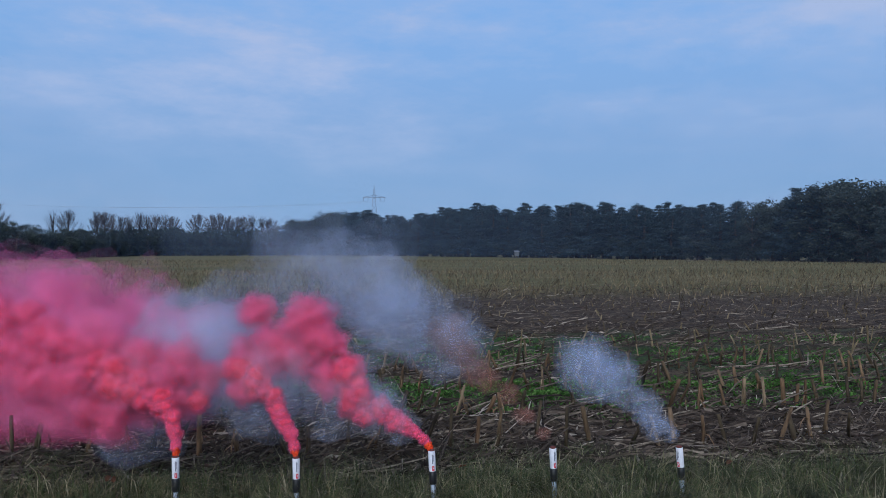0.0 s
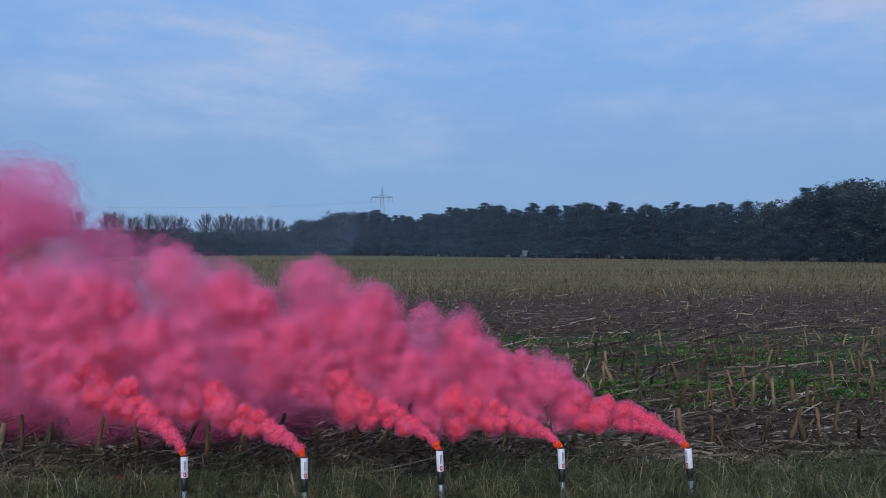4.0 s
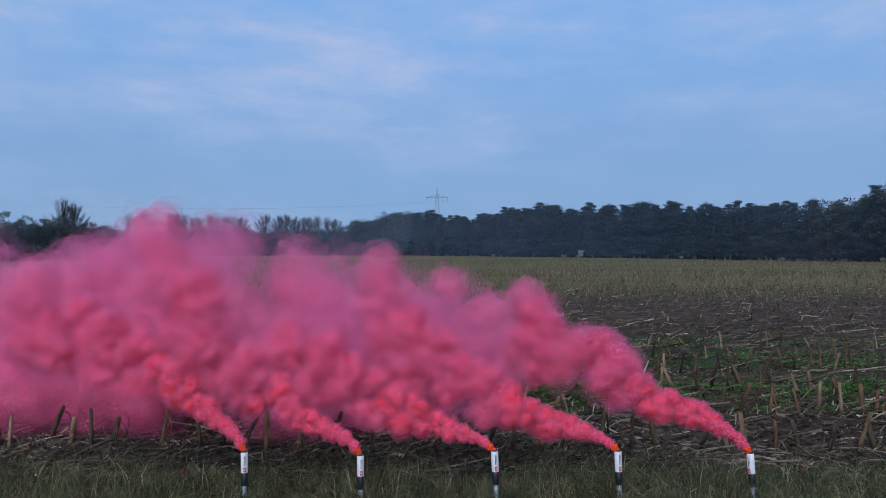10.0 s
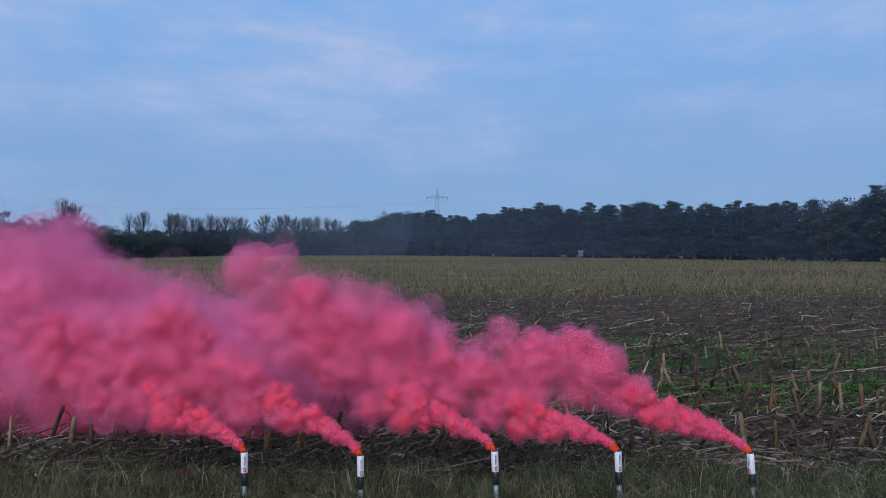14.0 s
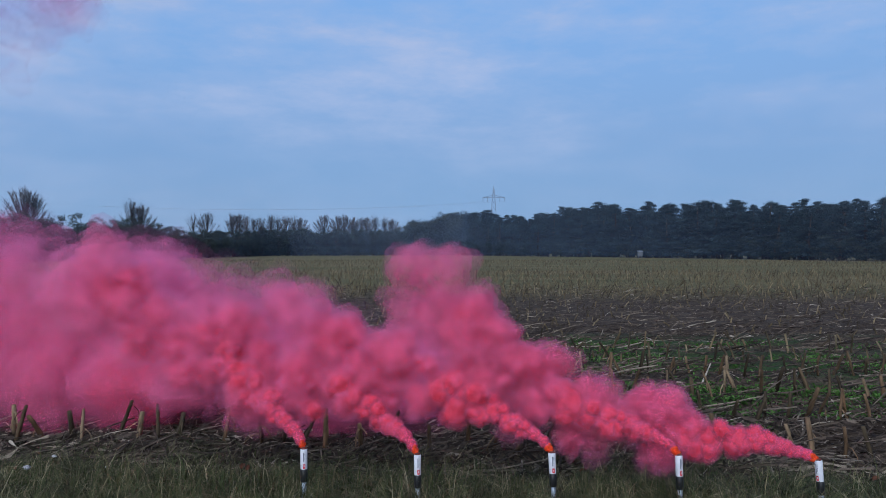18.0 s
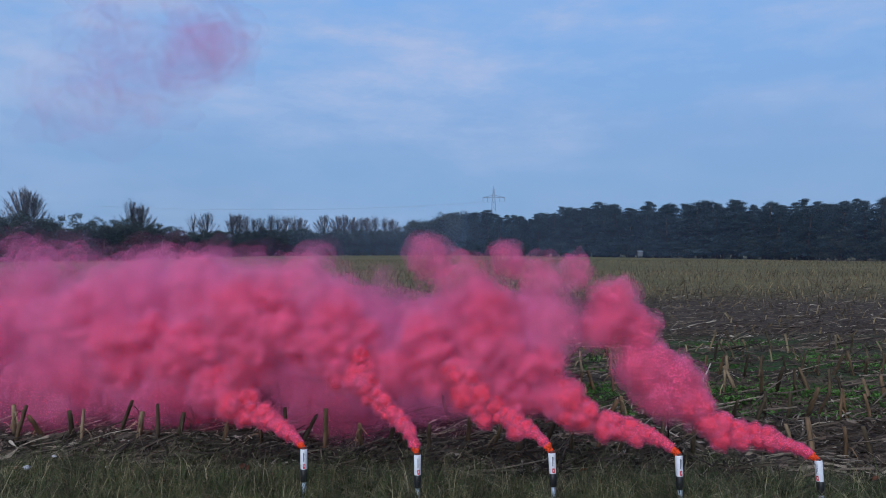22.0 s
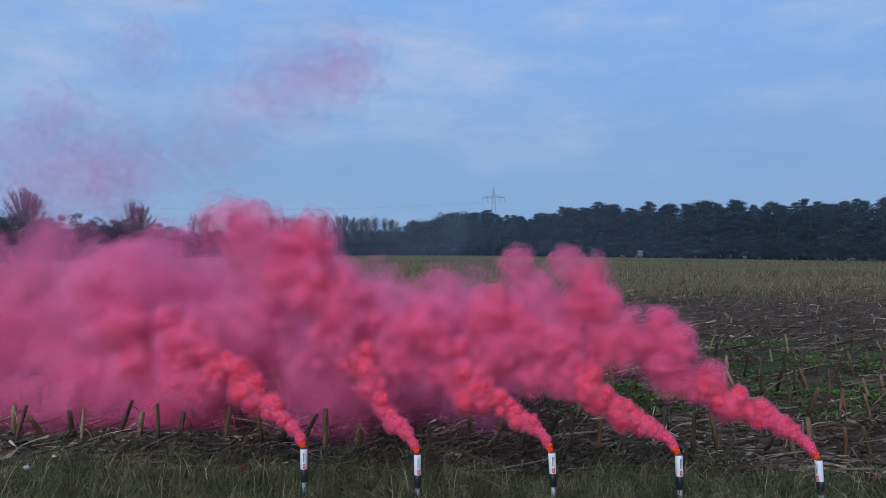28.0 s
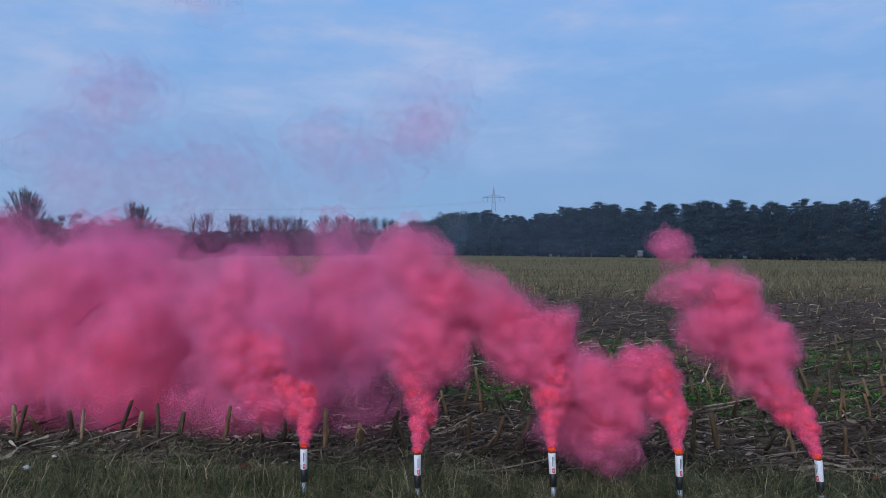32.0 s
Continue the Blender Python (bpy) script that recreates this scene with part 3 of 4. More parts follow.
def dead_leaves():
    """Curled brown leaves caught in the grass."""
    rng = random.Random(71)
    for x, y, s in ((-1.08, 3.12, 0.013), (-1.05, 3.1, 0.010), (-2.0, 3.0, 0.010), (0.35, 3.2, 0.014), (1.5, 3.15, 0.013)):
        bm = bmesh.new()
        grid = [[bm.verts.new((s * (i - 2) * 0.5 * (1 - 0.25 * abs(j - 2)), s * (j - 2) * 0.6, 0.35 * s * abs(i - 2) * 0.5 + 0.2 * s * math.sin(j * 1.3))) for i in range(5)] for j in range(5)]
        for j in range(4):
            for i in range(4):
                bm.faces.new((grid[j][i], grid[j][i + 1], grid[j + 1][i + 1], grid[j + 1][i]))
        bmesh.ops.solidify(bm, geom=bm.faces[:], thickness=0.001)
        ob = part("dead_leaf", bm, DRY_LEAF, None, "", True)
        ob.matrix_basis = pose(x, y, height(x, y) + 0.085, rng.uniform(20, 70), rng.uniform(-30, 30), rng.uniform(0, 360))
        tagged(ob, "curled reddish brown dead leaf caught in grass", "leaf", "dead leaves in the verge")


dead_leaves()


def dry_weed(rng):
    """A dark dead weed with a few forked twigs."""
    v, f = [], []
    tall = rng.uniform(0.10, 0.19)
    lean = rng.gauss(0, 0.25)
    top = (lean * tall, rng.gauss(0, 0.1) * tall, tall)
    rod(v, f, [(0, 0, -0.02), (top[0] * 0.4, top[1] * 0.5, tall * 0.5), top], [0.002, 0.0015, 0.0008], 5)
    for k in range(rng.choice((3, 4, 5, 6))):
        q = rng.uniform(0.3, 0.9)
        a, ln = rng.uniform(0, 6.28), rng.uniform(0.025, 0.06)
        b = (top[0] * q * q + 0.0, top[1] * q, tall * q)
        m = (b[0] + math.cos(a) * ln * 0.5, b[1] + math.sin(a) * ln * 0.5, b[2] + ln * 0.55)
        e = (b[0] + math.cos(a) * ln * 0.8, b[1] + math.sin(a) * ln * 0.8, b[2] + ln * 1.2)
        rod(v, f, [b, m, e], [0.0016, 0.0012, 0.0006], 4)
    return mesh_of("dry_weed", v, f, BARK, True)


def dry_weeds():
    rng = random.Random(73)
    for k in range(34):
        y = rng.uniform(3.25, 3.75)
        x = rng.uniform(-0.62 * y, 0.72 * y)
        ob = new("dry_weed", dry_weed(rng))
        ob.matrix_basis = pose(x, y, height(x, y), 0, 0, rng.uniform(0, 360))
        tagged(ob, "dark dead weed stem with thin forked twigs", "weed", "dead weeds along the verge")


dry_weeds()


# ---- clouds: a thin drifting veil, far behind all else ----
def clouds():
    def build(nt, b):
        nt.nodes.remove(b)
        big = grain(nt, 1.0, 5, stretch=(1 / 1100, 1 / 1100, 1 / 300), rough=0.5)
        small = grain(nt, 1.0, 6, stretch=(1 / 380, 1 / 380, 1 / 130), rough=0.62)
        m = times(nt, times(nt, big, 0.6), times(nt, small, 0.4), "ADD")
        more = times(nt, times(nt, 1.0, band(nt, -2300, 600, "X"), "SUBTRACT"), 0.07)
        m = times(nt, m, more, "ADD")
        puffs = ramp(nt, m, [(0.45, (0, 0, 0)), (0.55, (0.3, 0.3, 0.3)), (0.66, (0.9, 0.9, 0.9))])
        puffs = times(nt, puffs, times(nt, times(nt, band(nt, 350, 950, "Z"), 0.75), 0.25, "ADD"))
        rise = band(nt, 0, 1500, "Z")
        deep = ramp(nt, rise, [(0.0, (0.235, 0.35, 0.49)), (0.35, (0.262, 0.382, 0.555)), (0.8, (0.285, 0.455, 0.70)), (1.0, (0.3, 0.48, 0.745))])
        veil = times(nt, times(nt, 1.0, band(nt, 700, 4200, "Z"), "SUBTRACT"), 0.93)
        colour = mix(nt, puffs, deep, (0.5, 0.525, 0.63))
        em, clear, out = nt.nodes.new("ShaderNodeEmission"), nt.nodes.new("ShaderNodeBsdfTransparent"), nt.nodes.new("ShaderNodeMixShader")
        nt.links.new(colour, em.inputs[0])
        nt.links.new(veil, out.inputs[0])
        nt.links.new(clear.outputs[0], out.inputs[1])
        nt.links.new(em.outputs[0], out.inputs[2])
        nt.links.new(out.outputs[0], nt.nodes["Material Output"].inputs[0])
    veil = material("cloud_veil", build)
    verts, n = [], 32
    for j in range(12):
        e = radians(-0.5 + 6 * j)
        for i in range(n + 1):
            a = radians(-80 + 160 * i / n)
            verts.append((3600 * math.cos(e) * math.sin(a), 3600 * math.cos(e) * math.cos(a), 3600 * math.sin(e)))
    faces = [(j * (n + 1) + i, j * (n + 1) + i + 1, (j + 1) * (n + 1) + i + 1, (j + 1) * (n + 1) + i) for j in range(11) for i in range(n)]
    ob = new("cloud_backdrop", mesh_of("cloud_backdrop", verts, faces, veil, True))
    return tagged(ob, "thin pale evening clouds in a blue sky", "sky", kind="structure")


CLOUDS = clouds()


# ---- smoke ----
def puff_mesh(name, seed, shells, lobes=16, fine=0.1, sub=4, drift=0.0, ragged=0.0):
    """One puff of unit size: a heap of round billows, in layers inside one another, joined at one spot. shells: (size, material)."""
    rng = random.Random(seed)
    bm = bmesh.new()
    bmesh.ops.create_icosphere(bm, subdivisions=sub, radius=1)
    dirs = np.array([v.co.normalized() for v in bm.verts])
    tris = [[v.index for v in f.verts] for f in bm.faces]
    bm.free()
    warped = dirs + 0.32 * np.array([noise.noise_vector(Vector(d) * 1.7 + Vector((seed * 3.7, 0, seed))) for d in dirs])
    warped /= np.linalg.norm(warped, axis=1)[:, None]
    base = np.full(len(dirs), 0.66)
    for k in range(lobes):
        z = 1 - 2 * (k + 0.5) / lobes
        a = k * 2.4 + rng.uniform(-0.5, 0.5)
        q = math.sqrt(1 - z * z)
        centre = np.array((q * math.cos(a), q * math.sin(a), z)) * rng.uniform(0.34, 0.58)
        r = rng.uniform(0.32, 0.48)
        along = warped @ centre
        under = along ** 2 - centre @ centre + r * r
        base = np.maximum(base, np.where(under > 0, along + np.sqrt(np.maximum(under, 0)), 0))
    verts, faces, mats, used = [], [], [], []
    for n, (size, mat) in enumerate(shells):
        if mat not in used:
            used.append(mat)
        i = len(verts)
        for d, r in zip(dirs, base):
            q = Vector(d) + Vector((seed * 7.3, seed * 3.1, n * drift))
            r = r + fine * (1.6 * abs(noise.noise(q * 2.3)) - 0.3) + 0.5 * fine * (1.6 * abs(noise.noise(q * 4.9)) - 0.3) + ragged * noise.noise(q * 1.3)
            verts.append(tuple(d * (size * r)))
        faces += [tuple(i + k for k in t) for t in tris]
        if n:
            verts.append((verts[i][0] + 1e-4, verts[i][1], verts[i][2]))
            faces.append((i, len(verts) - 1, last))
        last = i
        mats += [used.index(mat)] * (len(tris) + (n > 0))
    me = bpy.data.meshes.new(name)
    me.from_pydata(verts, [], faces)
    for mat in used:
        me.materials.append(mat)
    me.polygons.foreach_set("material_index", mats)
    me.polygons.foreach_set("use_smooth", [True] * len(faces))
    me.update()
    return me


JETS = [puff_mesh("jet_puff", k, [(0.7, SMOKE_ORANGE), (0.9, SMOKE_ORANGE), (1.1, SMOKE_ORANGE)], 10, 0.05, 3) for k in range(2)]
DENSE = [puff_mesh("dense_puff", k + 10, [(0.76, SMOKE_CORE), (0.91, SMOKE_RED), (1.06, SMOKE_PINK), (1.22, SMOKE_PALE)], 14, 0.13, 4, 0.0, 0.16) for k in range(6)]
SOFT = [puff_mesh("soft_puff", k + 20, [(0.5, SMOKE_PINK), (0.72, SMOKE_PINK), (0.94, SMOKE_PINK), (1.15, SMOKE_PALE), (1.35, SMOKE_HAZE)], 13, 0.16, 4, 0.12, 0.38) for k in range(6)]
PALE = [puff_mesh("pale_puff", k + 25, [(0.5, SMOKE_PALE), (0.75, SMOKE_PALE), (0.98, SMOKE_PALE), (1.2, SMOKE_HAZE)], 12, 0.12, 4, 0.25, 0.3) for k in range(5)]
HAZE = [puff_mesh("haze_puff", k + 30, [(0.5, SMOKE_HAZE), (0.75, SMOKE_HAZE), (1.0, SMOKE_HAZE), (1.25, SMOKE_WISP)], 10, 0.1, 4, 0.6, 0.4) for k in range(5)]
WISPS = [puff_mesh("wisp_puff", k + 40, [(0.4 + 0.25 * j, SMOKE_WISP) for j in range(4)], 8, 0.12, 4, 0.8, 0.5) for k in range(4)]
BLUES = [puff_mesh("blue_puff", k + 50, [(0.5 + 0.22 * j, SMOKE_BLUE) for j in range(4)], 8, 0.12, 4, 0.6, 0.4) for k in range(4)]
BROWNS = [puff_mesh("brown_puff", k + 60, [(0.6, SMOKE_BROWN), (0.85, SMOKE_BROWN), (1.1, SMOKE_BROWN)], 10, 0.12, 4, 0.3, 0.2) for k in range(2)]

# How each plume bends: seconds, then three spots on its way (to windward and up, in centimetres from the mouth).
WAY_ONE_EARLY = [
    (0, 3, 15, 20, 25, 57, 37), (1, 15, 17, 33, 37, 66, 61), (2, 19, 14, 42, 25, 68, 48), (3, 22, 14, 44, 25, 61, 57), (6, 15, 18, 42, 27, 77, 64),
    (7, 18, 17, 48, 37, 79, 83), (8, 19, 20, 41, 31, 85, 81), (9, 22, 19, 48, 40, 83, 61), (10, 19, 14, 46, 30, 89, 53), (11, 12, 17, 39, 23, 83, 61),
    (12, 24, 12, 50, 30, 85, 61), (13, 22, 8, 53, 17, 88, 57), (14, 18, 9, 42, 21, 90, 44),
]
WAY_ONE_LATE = [
    (17, 19, 7, 45, 32, 85, 61), (18, 18, 14, 38, 32, 91, 56), (19, 12, 8, 36, 12, 85, 43), (20, 18, 12, 38, 21, 91, 48), (21, 10, 12, 50, 32, 105, 44),
    (22, 27, 12, 43, 30, 91, 47), (23, 23, 14, 41, 29, 85, 39), (24, 21, 10, 43, 28, 57, 59), (25, 25, 17, 50, 32, 61, 61), (28, 16, 14, 43, 30, 91, 48),
    (29, -3, 17, 15, 21, 46, 39), (30, -8, 18, 4, 33, 35, 48), (31, -2, 15, -14, 26, -26, 42), (32, 2, 17, 15, 20, 39, 53),
]
WAY_TWO_EARLY = [
    (0, 8, 17, 15, 25, 44, 27), (1, 21, 14, 41, 28, 61, 48), (2, 19, 14, 39, 18, 74, 39), (3, 19, 10, 45, 19, 80, 39), (6, 14, 12, 38, 17, 66, 66),
    (7, 14, 8, 36, 19, 61, 57), (8, 14, 17, 34, 25, 72, 47), (9, 18, 17, 40, 32, 70, 44), (10, 21, 12, 47, 23, 82, 61), (11, 23, 12, 40, 23, 71, 50),
    (12, 21, 10, 47, 18, 91, 39), (13, 27, 10, 47, 19, 83, 35), (14, 16, 10, 38, 17, 82, 33),
]
WAY_TWO_LATE = [
    (17, 19, 8, 41, 7, 80, 26), (18, 21, 14, 39, 21, 82, 35), (19, 23, 8, 45, 11, 80, 22), (20, 12, 23, 34, 34, 74, 24), (21, 14, 21, 36, 41, 71, 44),
    (22, 19, 21, 34, 33, 69, 42), (23, 23, 17, 54, 33, 85, 37), (24, 21, 12, 52, 25, 78, 37), (25, 23, 14, 45, 21, 85, 37), (28, 14, 14, 21, 28, 37, 61),
    (29, 4, 23, 17, 33, 44, 42), (30, 6, 19, -2, 36, 20, 57), (31, 1, 19, -7, 37, 7, 61), (32, -1, 17, 2, 29, -9, 48),
]
WAY_THREE_EARLY = [
    (0, 13, 10, 29, 18, 42, 36), (1, 9, 18, 22, 34, 48, 37), (2, 20, 19, 37, 35, 81, 61), (3, 22, 15, 57, 26, 88, 46), (6, 21, 12, 45, 22, 67, 57),
    (7, 21, 8, 47, 15, 73, 31), (8, 16, 13, 45, 24, 59, 61), (9, 21, 18, 43, 27, 78, 50), (10, 25, 9, 58, 20, 93, 35), (11, 21, 11, 47, 20, 91, 35),
    (12, 21, 12, 45, 18, 84, 33), (13, 21, 8, 51, 18, 91, 26), (14, 21, 11, 45, 20, 72, 48),
]
WAY_THREE_LATE = [
    (17, 22, 5, 57, 5, 96, 26), (18, 20, 12, 51, 25, 86, 33), (19, 18, 11, 31, 17, 66, 39), (20, 25, 13, 46, 31, 77, 48), (21, 22, 13, 39, 26, 61, 44),
    (22, 25, 14, 60, 36, 95, 48), (23, 22, 14, 53, 25, 79, 48), (24, 25, 12, 55, 25, 86, 55), (25, 22, 9, 44, 17, 75, 39), (28, 20, 17, 42, 30, 68, 44),
    (29, 7, 12, 24, 24, 35, 42), (30, 7, 17, 9, 26, 39, 31), (31, -1, 18, 10, 36, 29, 48), (32, -1, 19, -4, 30, 20, 46),
]
WAY_FOUR_EARLY = [
    (0, 18, 14, 34, 25, 44, 53), (1, 18, 14, 34, 25, 44, 53), (2, 22, 13, 44, 22, 62, 50), (3, 21, 11, 51, 20, 101, 57), (6, 20, 11, 42, 11, 70, 39),
    (7, 16, 15, 51, 18, 86, 26), (8, 18, 10, 44, 18, 79, 46), (9, 20, 14, 51, 21, 86, 29), (10, 22, 9, 57, 22, 93, 57), (11, 25, 15, 60, 26, 99, 39),
    (12, 22, 10, 62, 21, 93, 37), (13, 25, 8, 55, 14, 99, 22), (14, 22, 9, 57, 20, 93, 35),
]
WAY_FOUR_LATE = [
    (17, 19, 10, 41, 11, 89, 35), (18, 21, 10, 52, 18, 78, 48), (19, 23, 8, 45, 13, 88, 33), (20, 21, 11, 47, 24, 70, 20), (21, 23, 15, 58, 26, 76, 48),
    (22, 25, 10, 61, 23, 87, 57), (23, 28, 10, 67, 25, 98, 66), (24, 21, 11, 52, 20, 69, 32), (25, 28, 3, 58, 9, 81, 35), (28, 17, 14, 43, 30, 64, 37),
    (29, 4, 17, 23, 14, 53, 13), (30, 12, 13, 29, 26, 26, 44), (31, 6, 7, 23, 18, 42, 24), (32, 0, 17, 7, 26, 26, 9),
]
WAY_FIVE_EARLY = [
    (0, 21, 11, 43, 20, 65, 35), (1, 21, 11, 43, 20, 65, 35), (2, 23, 9, 49, 11, 84, 37), (3, 25, 11, 61, 15, 87, 29), (6, 21, 11, 52, 26, 91, 48),
    (7, 19, 20, 54, 31, 103, 53), (8, 25, 15, 52, 31, 91, 55), (9, 15, 13, 54, 31, 94, 50), (10, 25, 15, 61, 31, 104, 53), (11, 19, 10, 68, 22, 107, 48),
    (12, 21, 12, 52, 13, 82, 34), (13, 19, 10, 50, 20, 72, 44), (14, 25, 11, 52, 29, 82, 27),
]
WAY_FIVE_LATE = [
    (17, 25, 4, 56, 15, 104, 35), (18, 27, 5, 54, 5, 97, 18), (19, 25, 5, 60, 17, 91, 39), (20, 23, 9, 54, 11, 77, 15), (21, 25, 11, 56, 22, 82, 48),
    (22, 27, 8, 49, 24, 89, 57), (23, 25, 5, 56, 9, 95, 26), (24, 23, 7, 54, 18, 97, 35), (25, 25, 4, 51, 13, 95, 22), (28, 18, 15, 49, 29, 80, 53),
    (29, 16, 18, 21, 48, 60, 61), (30, 5, 18, 32, 42, 71, 48), (31, 12, 15, 25, 42, 64, 61), (32, 5, 18, 23, 39, 48, 66),
]
WAYS = [WAY_ONE_EARLY + WAY_ONE_LATE, WAY_TWO_EARLY + WAY_TWO_LATE, WAY_THREE_EARLY + WAY_THREE_LATE, WAY_FOUR_EARLY + WAY_FOUR_LATE, WAY_FIVE_EARLY + WAY_FIVE_LATE]
# The bank of old smoke: seconds, its reach to leeward, and its height at seven places across the wind, in metres.
BANK_FIRST = [
    (0, -0.75, 0.94, 0.99, 1.07, 0.76, 0.45, 0.2, 0.15), (1, -0.5, 0.94, 0.92, 0.86, 0.66, 0.56, 0.2, 0.15), (2, -0.4, 0.92, 0.94, 0.97, 1.38, 1.07, 0.45, 0.15),
    (3, 0, 1.84, 1.71, 1.17, 1.04, 0.84, 0.45, 0.2), (6, 0.4, 1.27, 1.38, 1.22, 0.94, 0.92, 0.74, 0.56), (7, 0.4, 1.84, 1.63, 1.22, 1.02, 1.04, 0.92, 0.66),
    (8, 0.4, 1.94, 1.38, 0.81, 1.04, 1.12, 0.89, 0.61), (9, 0.4, 1.04, 1.1, 0.94, 1.25, 1.05, 0.84, 0.51), (10, 0.3, 1.12, 1.04, 1.22, 1.17, 1.07, 0.81, 0.56),
]
BANK_SECOND = [
    (11, 0.2, 1.17, 1.17, 1.15, 1.27, 1.04, 0.79, 0.51), (12, -0.1, 1.31, 1.27, 1.3, 0.94, 0.66, 0.63, 0.45), (13, -0.2, 1.38, 1.33, 0.99, 0.81, 0.71, 0.61, 0.4),
    (14, -0.1, 1.38, 1.17, 0.94, 0.79, 0.79, 0.53, 0.4), (17, -0.1, 1.2, 1.15, 0.94, 0.79, 0.74, 0.61, 0.4), (18, -0.1, 1.2, 1.12, 0.97, 0.81, 0.63, 0.68, 0.4),
    (19, 0.1, 1.17, 1.04, 0.92, 0.86, 0.99, 0.61, 0.56), (20, 0, 1.2, 1.07, 0.89, 1.02, 0.86, 0.51, 0.4), (21, 0, 1.12, 1.04, 0.94, 1.17, 0.79, 0.76, 0.66),
]
BANK_THIRD = [
    (22, 0.2, 1.09, 1.04, 1.07, 0.99, 0.92, 0.94, 0.76), (23, 0.3, 1.04, 1.07, 0.97, 0.94, 1.04, 1.07, 0.61), (24, 0, 1.02, 0.99, 0.89, 1.09, 1.3, 0.81, 0.61),
    (25, -0.1, 1.02, 0.94, 1.09, 1.3, 0.92, 0.71, 0.56), (28, 0.2, 1.2, 1.17, 1.02, 1.07, 0.94, 0.97, 0.79), (29, 0.1, 1.38, 1.22, 1.15, 1.12, 1.04, 1.12, 0.92),
    (30, -0.4, 1.48, 1.17, 1.17, 1.15, 1.15, 1.09, 0.61), (31, -0.4, 1.38, 1.22, 1.15, 1.2, 1.15, 1.09, 0.86), (32, -0.4, 1.22, 1.17, 1.07, 1.27, 1.17, 0.86, 0.61),
]
BANK_ROWS = BANK_FIRST + BANK_SECOND + BANK_THIRD
BANK_PLACES = (-2.25, -1.75, -1.25, -0.75, -0.25, 0.25, 0.75)
LIT = [-4.0, -4.0, -0.8, 0.05, 0.5]
TIMES = [q * 0.5 for q in range(65)]


def at_time(rows, t):
    """A row of a table at time t, eased from second to second."""
    ts = [r[0] for r in rows]
    i = max(0, min(len(ts) - 2, int(np.searchsorted(ts, t, "right")) - 1))
    f = (t - ts[i]) / (ts[i + 1] - ts[i])
    return [p + (q - p) * f for p, q in zip(rows[i][1:], rows[i + 1][1:])]


def plume_way(k, t):
    """Points along plume k at time t, every 2 cm, from its mouth out to where it is torn apart."""
    x1, z1, x2, z2, x3, z3 = (0.01 * v for v in at_time(WAYS[k], t))
    knots = [(0, 0), (0.18 * x1, 0.42 * z1), (x1, z1), (x2, z2), (x3, z3), (x3 + 0.6 * (x3 - x2) + 0.18, z3 + 0.22 * (z3 - z2)), (x3 + 1.6, z3 + 0.3 * (z3 - z2))]
    gone = np.concatenate([[0], np.cumsum([math.dist(a, b) for a, b in zip(knots, knots[1:])])])
    s = np.arange(0, 1.8, 0.02)
    xs, zs = np.interp(s, gone, [p[0] for p in knots]), np.interp(s, gone, [p[1] for p in knots])
    for smooth in range(3):
        xs[1:-1], zs[1:-1] = (xs[:-2] + 2 * xs[1:-1] + xs[2:]) / 4, (zs[:-2] + 2 * zs[1:-1] + zs[2:]) / 4
    out = []
    for j, (x, z) in enumerate(zip(xs, zs)):
        sway = 0.16 * max(0.0, s[j] - 0.05) * min(1.0, s[j] / 0.4)
        out.append((-x + sway * noise.noise((s[j] * 4 - t * 1.3, k * 5.0, 1.5)), z + sway * noise.noise((s[j] * 4 - t * 1.3, k * 5.0, 8.5))))
    return out


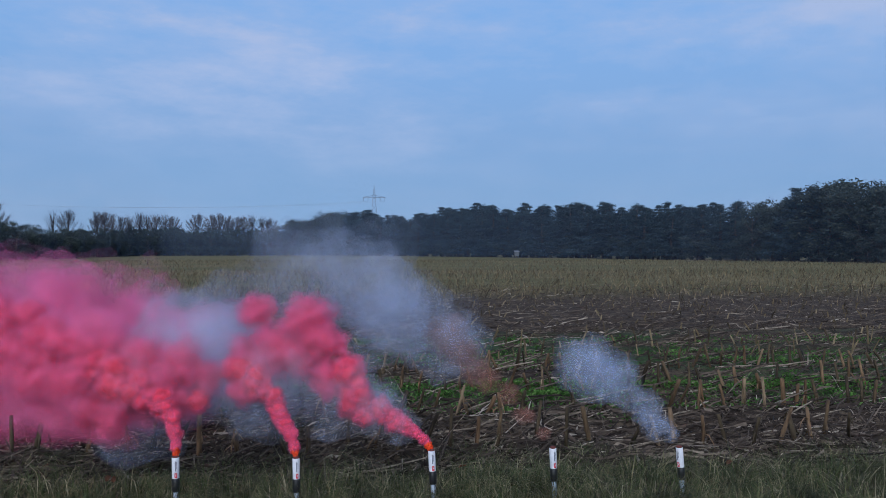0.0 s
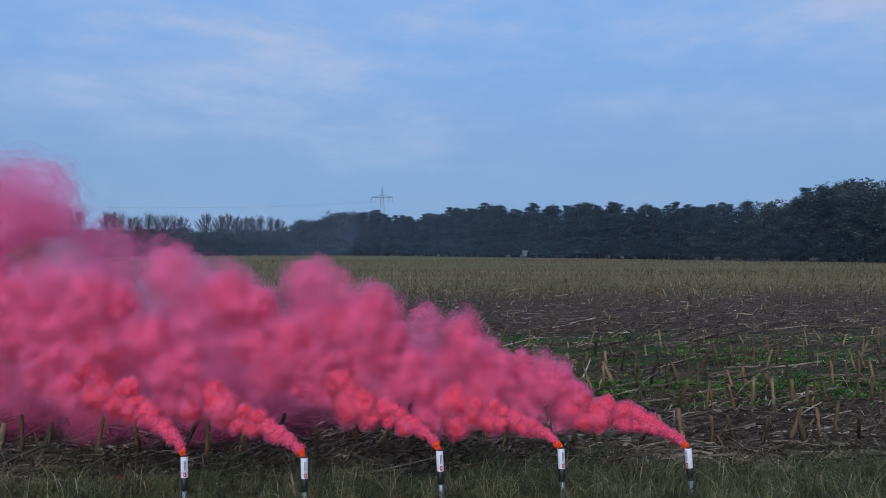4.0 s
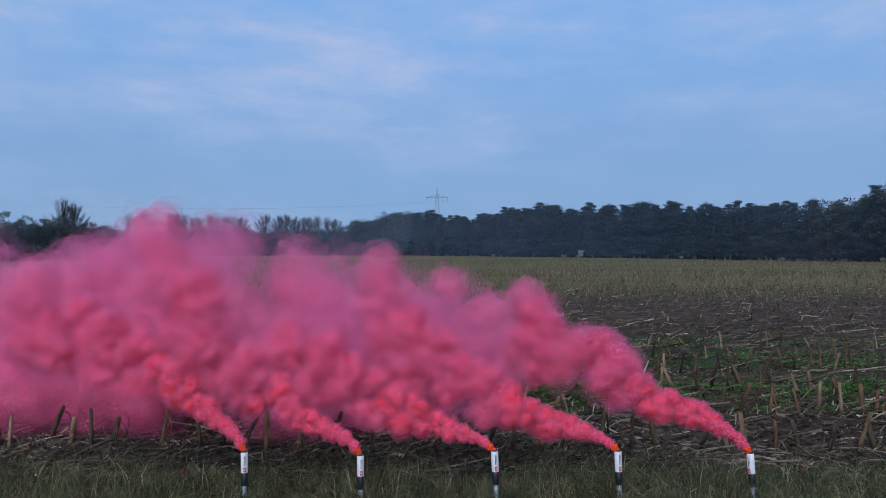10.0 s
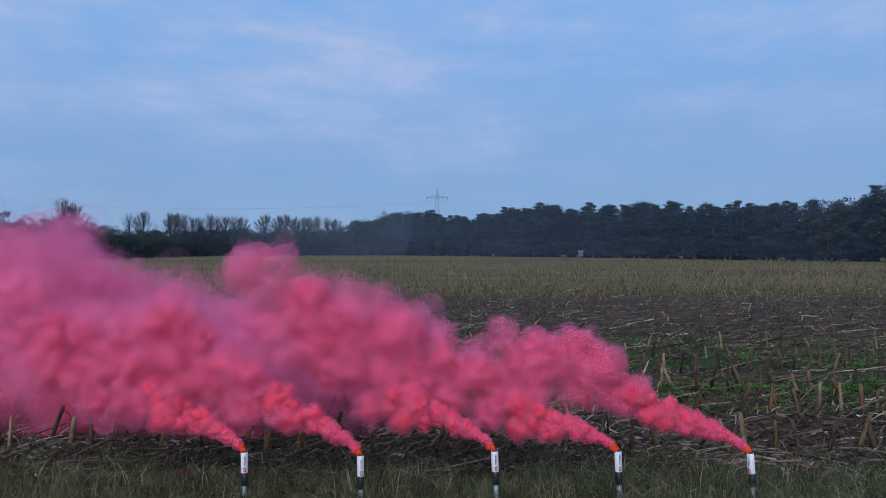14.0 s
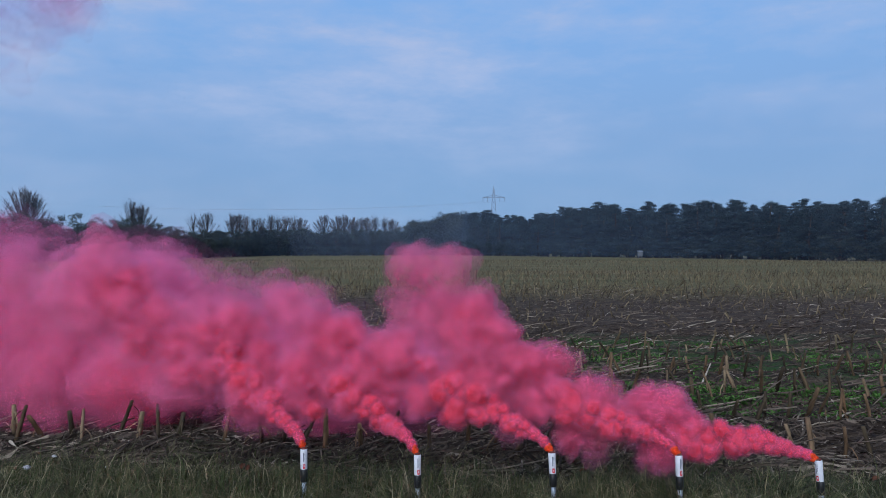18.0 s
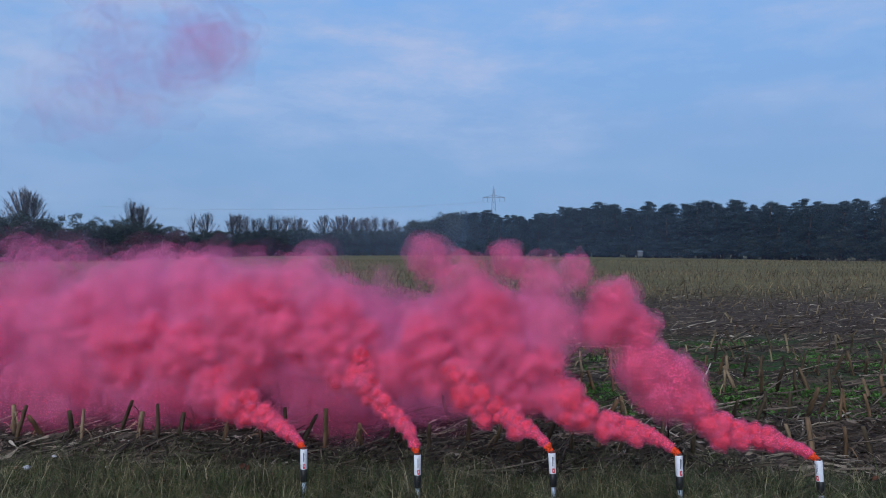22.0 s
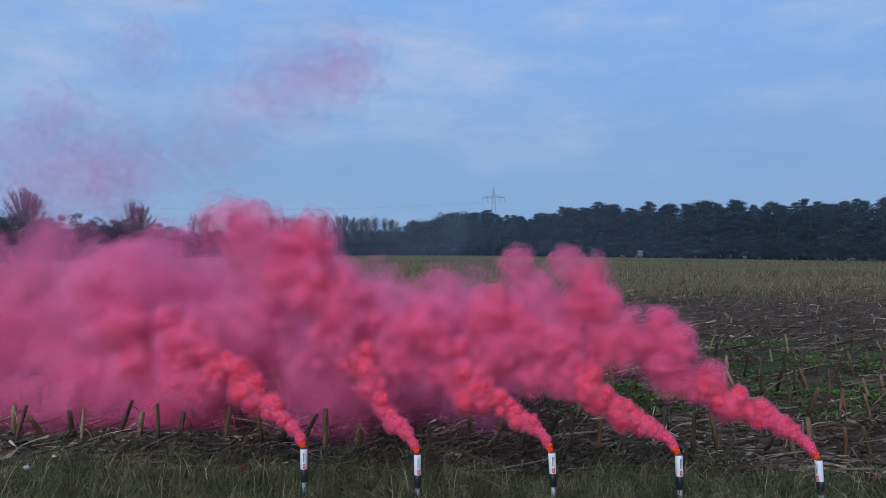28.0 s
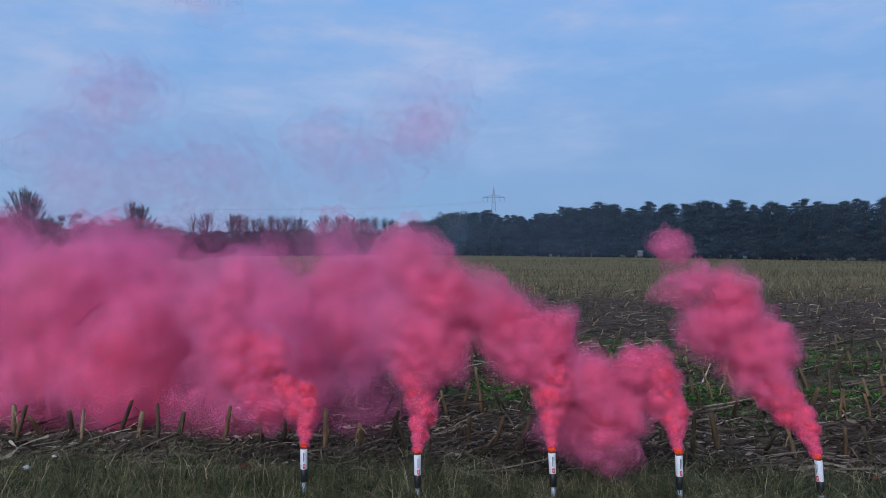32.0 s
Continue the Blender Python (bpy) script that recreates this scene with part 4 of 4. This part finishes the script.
def plumes():
    """Each plume is a chain of puffs, small and dense at the mouth, wide and thin far out, that roll and sway with the wind."""
    rng = random.Random(31)
    moving = []
    for k, (x, y, z, lean) in enumerate(TORCHES):
        root = new("smoke_plume")
        root.location = (x, y, z)
        tagged(root, "billowing red and pink smoke blowing from a torch", "smoke", "smoke plumes")
        ways = {t: plume_way(k, t) for t in TIMES}
        s, n = 0.008, 0
        while s < 1.25:
            wide = 0.009 + 0.165 * s if s < 0.45 else 0.083 + 0.12 * (s - 0.45)
            size = wide * rng.choice((0.55, 0.68, 0.8, 0.92) if s > 0.45 else (0.6, 0.7, 0.82, 0.95) if s > 0.2 else (0.85, 0.95, 1.05)) * rng.uniform(0.9, 1.1) * (1.2 if s < 0.05 else 1.0)
            shapes = JETS if s < 0.026 else DENSE if s < 0.4 + 0.15 * rng.random() else SOFT if s < 1.0 else PALE
            ob = new("puff", shapes[n % len(shapes)])
            ob.parent = root
            ob.scale = (size * rng.uniform(0.95, 1.25), size, size)
            spread = min(1.0, s / 0.3)
            turn = n * 2.4 + rng.uniform(-0.5, 0.5)
            off = (rng.gauss(0, 0.2) * wide * spread, abs(math.cos(turn)) * 0.4 * wide * spread, math.sin(turn) * (0.62 if s < 0.45 else 0.85) * wide * spread)
            spin, start = rng.uniform(15, 45), rng.uniform(0, 360)
            rows = []
            for t in TIMES:
                reach = s * float(np.interp(t, (28, 29), (1.0, 0.56))) / 0.02
                j, f = int(reach), reach % 1
                (px, pz), (qx, qz) = ways[t][j], ways[t][j + 1]
                px, pz = px + (qx - px) * f, pz + (qz - pz) * f
                if t < LIT[k] + s / 1.1:
                    px, pz = -0.02, -0.75 - size
                elif s > 0.2:
                    pz = max(pz, 0.7 * size - 0.1)
                wob = min(1, s / 0.2) * wide * 0.5
                rows.append((t, pose(px + off[0] + wob * noise.noise((t * 0.7, n, k)), 0.12 * s + off[1] + min(0.06, 0.25 * s), pz + off[2] + wob * noise.noise((t * 0.7, n, k + 9)), 0, start + spin * t, 0)))
            moving.append((ob, rows))
            s += wide * (0.35 if s < 0.5 else 0.34)
            n += 1
    return moving


def bank():
    """Old smoke that hangs over the stubble behind the plumes."""
    rng = random.Random(47)
    root = new("smoke_bank")
    root.location = (0, 3.4, 0)
    tagged(root, "drifting bank of thin magenta smoke over the stubble", "smoke")
    moving = []
    for n in range(100):
        u, v = rng.random() ** 1.15, rng.random() ** 1.05
        size = rng.uniform(0.2, 0.36) * (1.15 - 0.4 * v)
        ob = new("puff", (HAZE if v > 0.75 or n % 3 == 0 else SOFT if n % 7 == 1 and v < 0.65 and u < 0.7 else PALE)[n % 5])
        ob.parent = root
        ob.scale = (size * 1.25, size * 0.9, size)
        deep, spin, start = rng.uniform(0.75, 2.0), rng.uniform(-14, 14), rng.uniform(0, 360)
        far = 1 + deep / 3.4
        rows = []
        for t in TIMES:
            end, *tops = at_time(BANK_ROWS, t)
            x = -3.0 + (end + 3.0) * u + 0.22 * noise.noise((t * 0.35, n, 2))
            top = float(np.interp(x, BANK_PLACES, tops)) - 0.75 * size / far
            high = 1 + (top - 1) * far
            z = 0.3 * size + max(0.0, high - 0.3 * size) * v + 0.1 * noise.noise((t * 0.4, n, 7))
            rows.append((t, pose(x * far, deep, z, 0, start + spin * t, 0)))
        moving.append((ob, rows))
    return moving


def wisps():
    """Torn-off scraps of smoke that float high over the field."""
    rng = random.Random(53)
    scrap = [(0, -5.2, 1.0), (6, -4.6, 1.6), (8, -4.8, 2.6), (10, -5.2, 3.6), (17, -4.6, 3.3), (19, -3.45, 3.0), (20, -3.05, 2.85), (22, -2.75, 2.7), (25, -2.45, 2.6), (28, -2.0, 2.45), (30, -1.8, 2.2), (32, -1.6, 1.95)]
    veil = [(0, -7.5, 1.2), (20, -6.5, 1.8), (23, -5.0, 1.8), (25, -4.4, 1.75), (28, -3.5, 1.8), (30, -3.2, 1.95), (32, -3.0, 1.9)]
    moving = []
    for path, count, wide, open_at in ((scrap, 9, 0.3, 24), (veil, 9, 0.6, 27)):
        root = new("smoke_wisp")
        root.location = (0, 6.0, 0)
        tagged(root, "thin torn wisp of pink smoke high in the air", "smoke", "torn wisps of smoke")
        ts, xs, zs = zip(*path)
        for n in range(count):
            size = rng.uniform(0.26, 0.5)
            ob = new("puff", WISPS[n % 4])
            ob.parent = root
            ob.scale = (size * 1.3, size, size)
            dx, dy, dz, spin = rng.gauss(0, wide), rng.gauss(0, 0.3), rng.gauss(0, 0.25), rng.uniform(-9, 9)
            rows = []
            for t in TIMES:
                spread = 1 + max(0.0, t - open_at) * 0.14
                rows.append((t, pose(float(np.interp(t, ts, xs)) + dx * spread, dy, float(np.interp(t, ts, zs)) + dz * spread, 0, spin * t, 0)))
            moving.append((ob, rows))
    return moving


def first_smoke():
    """The pale smoke of the three torches lit last, blown away within a few seconds."""
    rng = random.Random(59)
    moving = []
    for k, shapes, count, span, kick in ((2, BLUES, 13, (0.2, 1.6), 0.0), (3, BROWNS, 9, (0.04, 0.75), 0.05), (3, BLUES, 7, (0.6, 1.3), 0.0), (4, BLUES, 12, (0.03, 0.6), 0.0)):
        x, y, z, lean = TORCHES[k]
        root = new("first_smoke")
        root.location = (x, y, z)
        tagged(root, "thin brown smoke drifting off a torch" if shapes is BROWNS else "pale bluish smoke drifting off a torch", "smoke", "first smoke of the torches")
        for n in range(count):
            s = span[0] + (span[1] - span[0]) * (n + rng.random() * 0.5) / count
            size = (0.022 + (0.09 if shapes is BROWNS else 0.18) * s) * rng.uniform(0.9, 1.3)
            ob = new("puff", shapes[n % len(shapes)])
            ob.parent = root
            ob.scale = (size,) * 3
            e = radians(58 - 12 * s)
            hx, hz = -s * math.cos(e) + rng.gauss(0, 0.25) * size, s * math.sin(e) * (0.42 if k == 2 else 0.75) + rng.gauss(0, 0.3) * size + 0.02
            fast, rise = rng.uniform(0.3, 0.45), (rng.uniform(0.05, 0.2) + kick) * min(1.0, 0.3 + s)
            spin = rng.uniform(10, 40)
            rows = []
            for t in TIMES:
                gone = fast * t + 0.22 * max(0.0, t - 2.5) ** 2 if t < 8 else fast * 8 + 6.7 + 0.3 * (t - 8)
                rows.append((t, pose(hx - gone, 0.25 * s + 0.1 * min(t, 5), hz + rise * min(t, 3), 0, spin * t, 0)))
            moving.append((ob, rows))
    return moving


MOVING = plumes() + bank() + wisps() + first_smoke()


def motions():
    walk(CLOUDS, [(0, pose(0, 0, 0)), (32, pose(0, 0, 0, 0, 0, -3.6))])
    for ob, rows in MOVING:
        walk(ob, rows)


motions()
